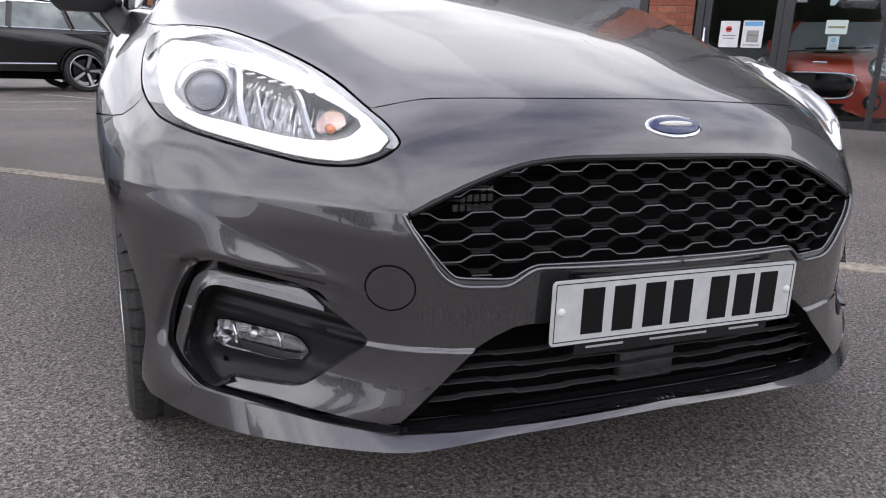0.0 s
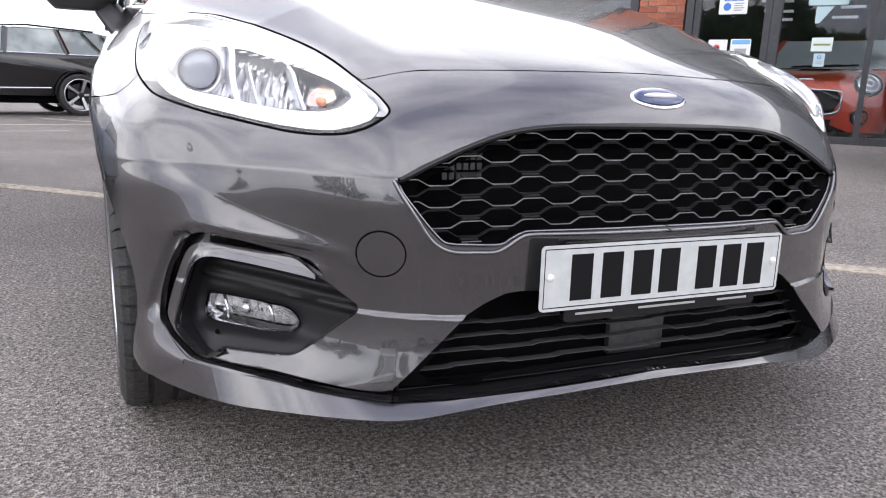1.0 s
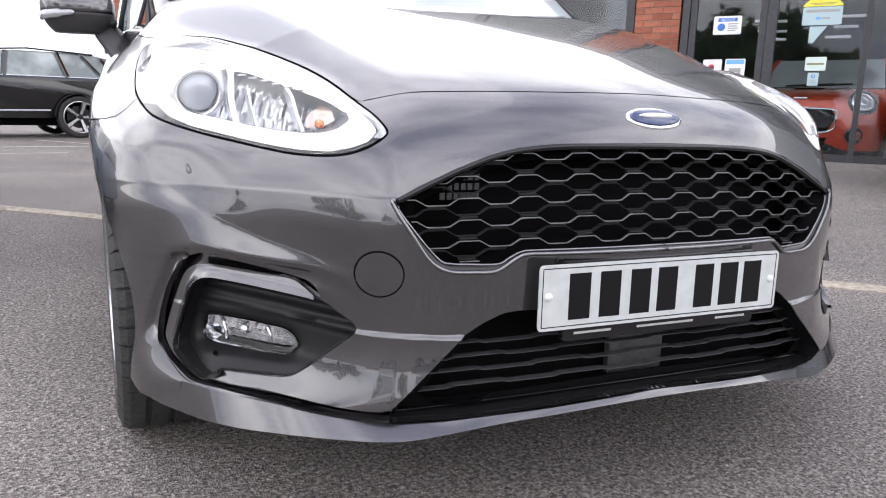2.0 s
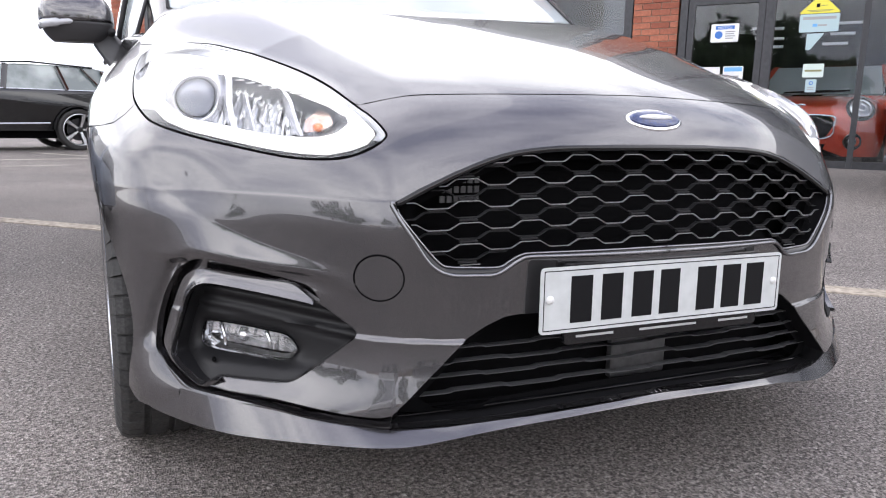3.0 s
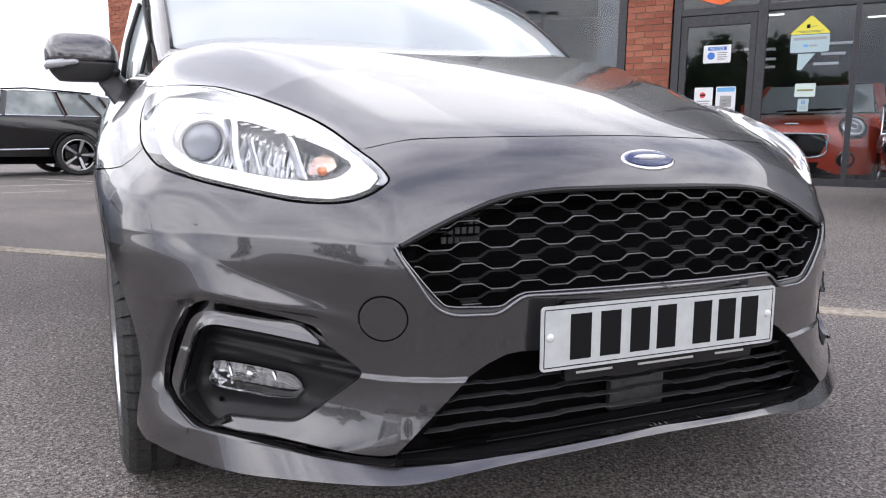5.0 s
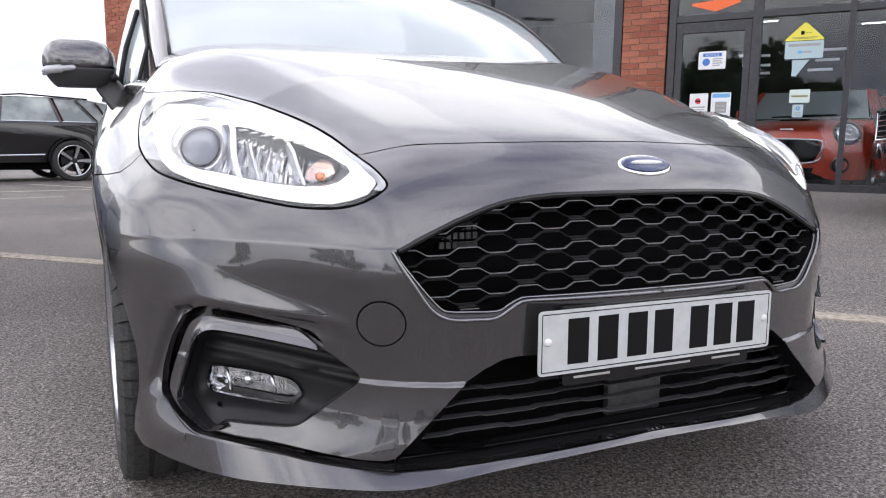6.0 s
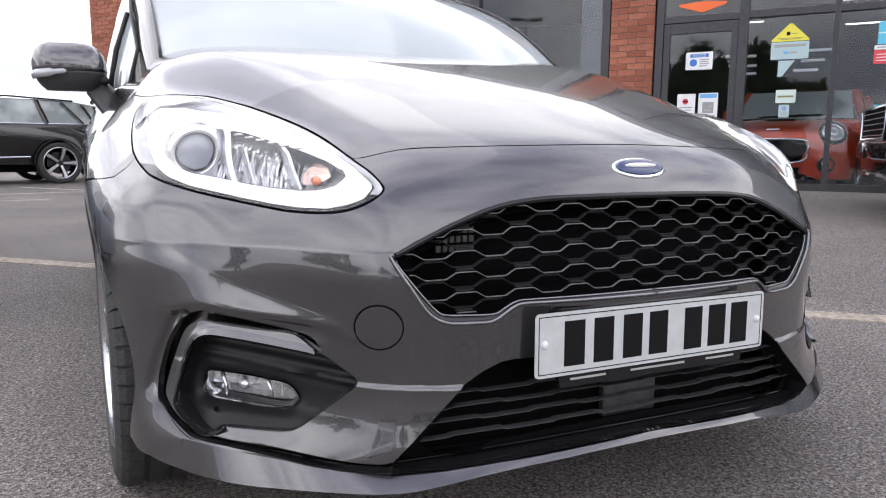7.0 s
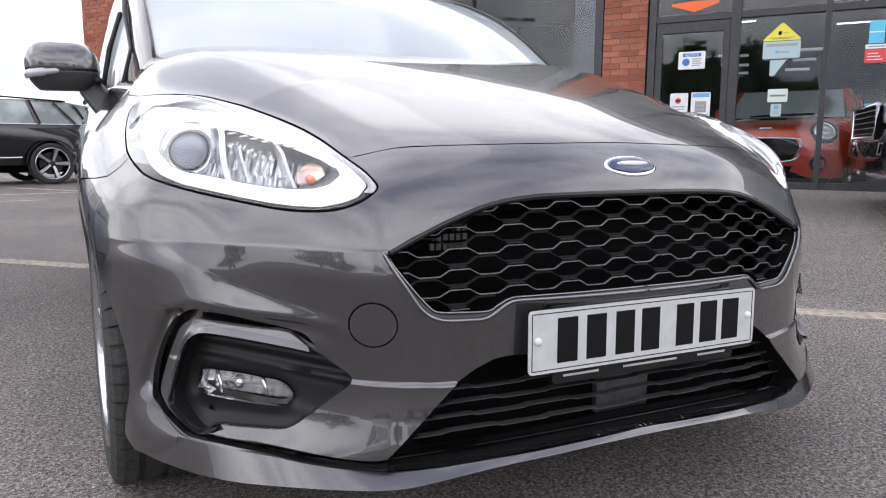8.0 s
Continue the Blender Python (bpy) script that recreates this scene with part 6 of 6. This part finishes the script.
# its nose: rounded sections from the front to the windscreen
NOSE_Y = (0.0, 0.02, 0.06, 0.13, 0.24, 0.42, 0.70, 1.00, 1.20)
NOSE_HALF = (0.52, 0.63, 0.715, 0.775, 0.82, 0.85, 0.865, 0.868, 0.868)
NOSE_TOP = (0.73, 0.78, 0.82, 0.855, 0.885, 0.915, 0.945, 0.962, 0.97)


def mini_section(y, n=33):
    h, t = np.interp(y, NOSE_Y, NOSE_HALF), np.interp(y, NOSE_Y, NOSE_TOP)
    out = []
    for a in np.linspace(math.pi * 1.12, -math.pi * 0.12, n):
        c_, s_ = math.cos(a), math.sin(a)
        out.append((h * math.copysign(abs(c_) ** 0.55, c_), y, 0.42 + ((t - 0.42) * abs(s_) ** 0.62 if s_ > 0 else -0.5 * abs(s_))))
    return out


def on_mini(x, z):
    """How far back the nose's surface lies at (x, height)."""
    for y in np.linspace(0, 1.1, 221):
        h, t = np.interp(y, NOSE_Y, NOSE_HALF), np.interp(y, NOSE_Y, NOSE_TOP)
        if abs(x) < h and (z < 0.42 or z < 0.42 + (t - 0.42) * (1 - (abs(x) / h) ** (2 / 0.55)) ** 0.31):
            return float(y)
    return 1.1


def on_nose_sheet(outline, lift, n=9):
    """A filled outline (x, height; its upper edge first, then its lower one, both from -x to +x) laid on the nose."""
    up, lo = np.array(outline[0]), np.array(outline[1])
    rows = []
    for v in np.linspace(0, 1, n):
        row = []
        for k in np.linspace(0, 1, 19):
            a = np.array([np.interp(k, np.linspace(0, 1, len(up)), up[:, d]) for d in (0, 1)])
            b = np.array([np.interp(k, np.linspace(0, 1, len(lo)), lo[:, d]) for d in (0, 1)])
            x, z = a + (b - a) * v
            row.append((x, on_mini(x, z) - lift, z))
        rows.append(row)
    return loft(rows)


ys = [y for a, b in zip(NOSE_Y, NOSE_Y[1:]) for y in np.linspace(a, b, 4)[:-1]] + [NOSE_Y[-1]]
nose_rows = [mini_section(y) for y in ys]
part("nose", loft([[(x * 0.02, 0.004, 0.42 + (z - 0.42) * 0.02) for x, y, z in nose_rows[0]]] + nose_rows), MAT_RED_PAINT, mini, smooth=True)
GRILLE_UP, GRILLE_LOW = [(-0.39, 0.60), (-0.33, 0.68), (0.33, 0.68), (0.39, 0.60)], [(-0.39, 0.59), (-0.31, 0.43), (0.31, 0.43), (0.39, 0.59)]
part("radiator_grille", on_nose_sheet((GRILLE_UP, GRILLE_LOW), 0.006), MAT_DARK, mini, "black hexagonal grille", smooth=True)
ring_ = GRILLE_UP + GRILLE_LOW[::-1][:-1]
ring_ = spline(ring_, 5, closed=True)
part("grille_rim", tube([(x, on_mini(x, z) - 0.012, z) for x, z in list(ring_) + [ring_[0]]], 0.011, 8), MAT_CHROME, mini, smooth=True)
part("lower_grille", on_nose_sheet(([(-0.32, 0.365), (0.32, 0.365)], [(-0.28, 0.265), (0.28, 0.265)]), 0.008, 4), MAT_DARK, mini)
part("bonnet_badge", block(-0.07, 0.07, on_mini(0, 0.80) - 0.02, on_mini(0, 0.80) + 0.02, 0.79, 0.81, 0.006), MAT_CHROME, mini)
part("bonnet_scoop", block(-0.16, 0.16, 0.42, 0.46, 0.905, 0.93, 0.008), MAT_DARK, mini)
for s in (-1, 1):
    hx, hz = s * 0.61, 0.755
    hm = pose(hx, on_mini(hx, hz) + 0.015, hz, -34, 0, s * 30)
    part("headlight_ring", revolve([(0.05, 0.150), (-0.012, 0.150), (-0.028, 0.136), (-0.020, 0.118)], 36, "y"), MAT_BLACK, mini, "black ringed round headlight", smooth=True, m=hm)
    part("headlight_bezel", revolve([(-0.018, 0.120), (-0.034, 0.110), (-0.032, 0.092), (-0.012, 0.084)], 36, "y"), MAT_CHROME, mini, "chrome headlight ring", smooth=True, m=hm)
    part("headlight_glass", revolve([(-0.026, 0.001), (-0.022, 0.045), (-0.012, 0.086)], 32, "y"), MAT_PROJECTOR, mini, smooth=True, m=hm)
    part("headlight_core", revolve([(-0.036, 0.030), (-0.040, 0.038), (-0.034, 0.050)], 30, "y"), MAT_SATIN, mini, m=hm)
    fx, fz = s * 0.58, 0.40
    fm = pose(fx, on_mini(fx, fz), fz, 0, 0, s * 26)
    part("fog_surround", revolve([(0.03, 0.092), (-0.016, 0.092), (-0.022, 0.078), (-0.010, 0.050)], 28, "y"), MAT_BLACK, mini, m=fm)
    part("fog_light", revolve([(-0.022, 0.001), (-0.020, 0.03), (-0.006, 0.052)], 24, "y"), MAT_REFLECTOR, mini, m=fm)
    wheel(mini, pose(s * 0.75, 0.62, 0.305), 0.305, 0.20, s, 5, twin=False)
part("windscreen", loft([[(-0.70, 1.10, 0.965), (0.70, 1.10, 0.965)], [(-0.60, 1.60, 1.335), (0.60, 1.60, 1.335)]]), MAT_SCREEN, mini)
for s in (-1, 1):
    part("windscreen_wiper", tube([(s * 0.10 - 0.30, 1.10, 0.985), (s * 0.10 + 0.25, 1.13, 1.01)], 0.012, 6), MAT_BLACK, mini)

# the black car nose-out before the showroom
BIG_BODY = [(4.7, 0.32), (4.78, 0.60), (4.76, 0.98), (4.6, 1.06), (1.45, 1.06), (0.90, 1.02), (0.30, 0.94), (0.06, 0.84), (0.0, 0.60), (0.05, 0.30)]
BIG_CABIN = [(1.25, 1.05), (2.05, 1.58), (2.9, 1.66), (4.0, 1.62), (4.5, 1.45), (4.65, 1.08)]
big = parked_car("estate_car", "black estate car with chrome trimmed nose", pose(0, 0, 0), MAT_BLACK_PAINT, 4.78, 0.92, BIG_BODY, BIG_CABIN, ((0.88, 0.35), (3.70, 0.35)), 0.345, 0.24, 1.06,
                 (((1.3, 1.07), (2.1, 1.59)), ((2.75, 1.07), (2.8, 1.64)), ((4.4, 1.08), (4.0, 1.60))))
park(big, (0.0, 0.0), (4.68, 2.80, 0.235), -136.0)
part("radiator_grille", block(-0.48, 0.48, -0.03, 0.04, 0.62, 0.86, 0.02), MAT_DARK, big)
for k in range(5):
    part("grille_strip", block(-0.44, 0.44, -0.036, -0.02, 0.650 + k * 0.044, 0.657 + k * 0.044, 0.002), MAT_SATIN, big)
part("grille_frame", tube([(x, -0.035, z) for x, z in ((-0.50, 0.87), (0.50, 0.87), (0.44, 0.62), (-0.44, 0.62), (-0.50, 0.87))], 0.016, 8), MAT_CHROME, big, "bright chrome grille frame", smooth=True)
for s in (-1, 1):
    part("headlight", block(s * 0.70 - 0.20, s * 0.70 + 0.20, -0.005, 0.22, 0.72, 0.88, 0.03), MAT_REFLECTOR, big)
    part("fog_bezel", block(s * 0.68 - 0.19, s * 0.68 + 0.19, -0.005, 0.25, 0.46, 0.60, 0.02), MAT_GLOSS_BLACK, big)
    part("fog_strip", tube([(s * 0.68 + a * 0.18, -0.012 + 0.05 * (a * s > 0), 0.53 + b_ * 0.05) for a, b_ in ((-1, -0.7), (-0.8, 1), (1, 1.2), (1, 0.1), (-1, -0.7))], 0.009, 6), MAT_CHROME, big, smooth=True)
    part("bumper_strip", tube([(s * 0.2, -0.01, 0.34), (s * 0.6, 0.01, 0.335), (s * 0.86, 0.12, 0.36)], 0.014, 6), MAT_CHROME, big)
part("windscreen", loft([[(-0.78, 1.22, 1.07), (0.78, 1.22, 1.07)], [(-0.66, 2.02, 1.585), (0.66, 2.02, 1.585)]]), MAT_SCREEN, big)

# cars and trees behind the camera, which show as reflections in paint and glass
HATCH_BODY = [(4.1, 0.28), (4.2, 0.55), (4.18, 0.92), (4.0, 1.0), (1.35, 0.98), (0.85, 0.94), (0.30, 0.86), (0.06, 0.76), (0.0, 0.52), (0.04, 0.26)]
HATCH_CABIN = [(1.15, 0.98), (1.95, 1.40), (2.6, 1.47), (3.5, 1.44), (3.95, 1.28), (4.1, 1.0)]
HATCH_POSTS = (((1.2, 0.99), (2.0, 1.41)), ((2.55, 0.99), (2.6, 1.46)), ((3.95, 1.0), (3.6, 1.42)))
for paint_, lab, px_, py_, face in ((MAT_BLUE_PAINT, "pale blue hatchback parked on tarmac", -3.25, 6.3, 180.0), (MAT_WHITE_PAINT, "white hatchback parked on tarmac", -5.2, -6.5, 160.0), (MAT_BLACK_PAINT, "black hatchback parked on tarmac", -1.8, -8.4, 185.0),
                                    (MAT_RED_PAINT, "red hatchback parked on tarmac", 1.4, -8.2, 178.0), (MAT_BLUE_PAINT, "pale blue hatchback parked on tarmac", 4.4, -7.8, 175.0)):
    other = parked_car("parked_hatchback", lab, pose(0, 0, 0), paint_, 4.2, 0.86, HATCH_BODY, HATCH_CABIN, ((0.80, 0.32), (3.35, 0.32)), 0.315, 0.22, 0.98, HATCH_POSTS)
    park(other, (0.0, 0.0), (px_, py_, 0.0), face)


def tree(x, y, height, seed):
    r = np.random.default_rng(seed)
    t = thing("tree", "broad dark green tree behind the forecourt", "tree", "trees behind the forecourt", m=pose(x, y, float(ground_z(x, y))))
    part("trunk", tube([(0, 0, -0.1), (0.1, 0.05, height * 0.25), (0.0, 0.1, height * 0.5), (0.15, 0, height * 0.8)], [0.32, 0.24, 0.17, 0.05], 10), MAT_BARK, t, smooth=True)
    for k in range(5):
        a = r.uniform(0, 6.28)
        z0 = height * r.uniform(0.3, 0.55)
        part("limb", tube([(0, 0, z0), (math.cos(a) * height * 0.14, math.sin(a) * height * 0.14, z0 + height * 0.12), (math.cos(a) * height * 0.26, math.sin(a) * height * 0.26, z0 + height * 0.2)], [0.11, 0.08, 0.03], 7), MAT_BARK, t, smooth=True)
    n = 3600
    clumps = r.normal(0, 1, (26, 3)) * np.array([0.20, 0.20, 0.17]) * height + np.array([0, 0, height * 0.62])
    pick = clumps[r.integers(0, 26, n)] + r.normal(0, 0.062 * height, (n, 3))
    verts, faces = [], []
    for i, c in enumerate(pick):
        u = r.normal(0, 1, 3)
        u /= np.linalg.norm(u)
        v = np.cross(u, r.normal(0, 1, 3))
        v /= np.linalg.norm(v)
        q = r.uniform(0.20, 0.45)
        verts += [c - u * q, c + v * q * 0.6, c + u * q, c - v * q * 0.6]
        faces.append((4 * i, 4 * i + 1, 4 * i + 2, 4 * i + 3))
    me = bpy.data.meshes.new("crown")
    me.from_pydata([tuple(p) for p in verts], [], faces)
    link("crown", me, MAT_LEAF, t)
    return t


for k, (x, y, h) in enumerate(((-26, -36, 7.5), (-17, -42, 8.5), (-6, -44, 7.5), (5, -45, 8), (16, -42, 8), (-38.8, -17.4, 7.4), (-37.4, -20.6, 7.7), (-35.4, -23.8, 6.3), (36, -26, 8), (-17, 40, 5), (-11.5, 46, 5), (-24, 33, 5.5))):
    tree(x, y, h, 20 + k)
def street_lamp(x, y, height):
    t = thing("street_lamp", "tall grey lamp post with twin flat heads", "street lamp", m=pose(x, y, float(ground_z(x, y))))
    part("post", tube([(0, 0, -0.1), (0, 0, height * 0.5), (0, 0, height)], [0.09, 0.07, 0.05], 12), MAT_TRIM, t, smooth=True)
    part("base_plate", revolve([(0.0, 0.16), (0.03, 0.16), (0.05, 0.10), (0.06, 0.09)], 20, "z"), MAT_TRIM, t)
    for k in (-1, 1):
        part("arm", tube([(0, 0, height - 0.05), (0, k * 0.25, height)], 0.03, 8), MAT_TRIM, t)
        part("lamp_head", block(-0.20, 0.20, k * 0.55 - 0.32, k * 0.55 + 0.32, height - 0.04, height + 0.10, 0.03), MAT_FRAME, t)
    return t


street_lamp(-24.9, -0.7, 7.7)
# a long dark hedge and wall that closes the forecourt behind
tagged(part("boundary_wall", block(-60, 60, -52, -51.6, -0.2, 2.0), MAT_MORTAR), "low plain brown boundary wall", "wall", kind="structure")

# single bricks, last
BRICK_MESHES = {}
brick_face(pier, (-0.54, 0.0), (1, 0), 0.54, 1.15, 4.6, BRICK_MESHES, 300)
brick_face(wing_wall, (-10.65, 0.0), (1, 0), 0.95, 1.6, 4.3, BRICK_MESHES, 300)
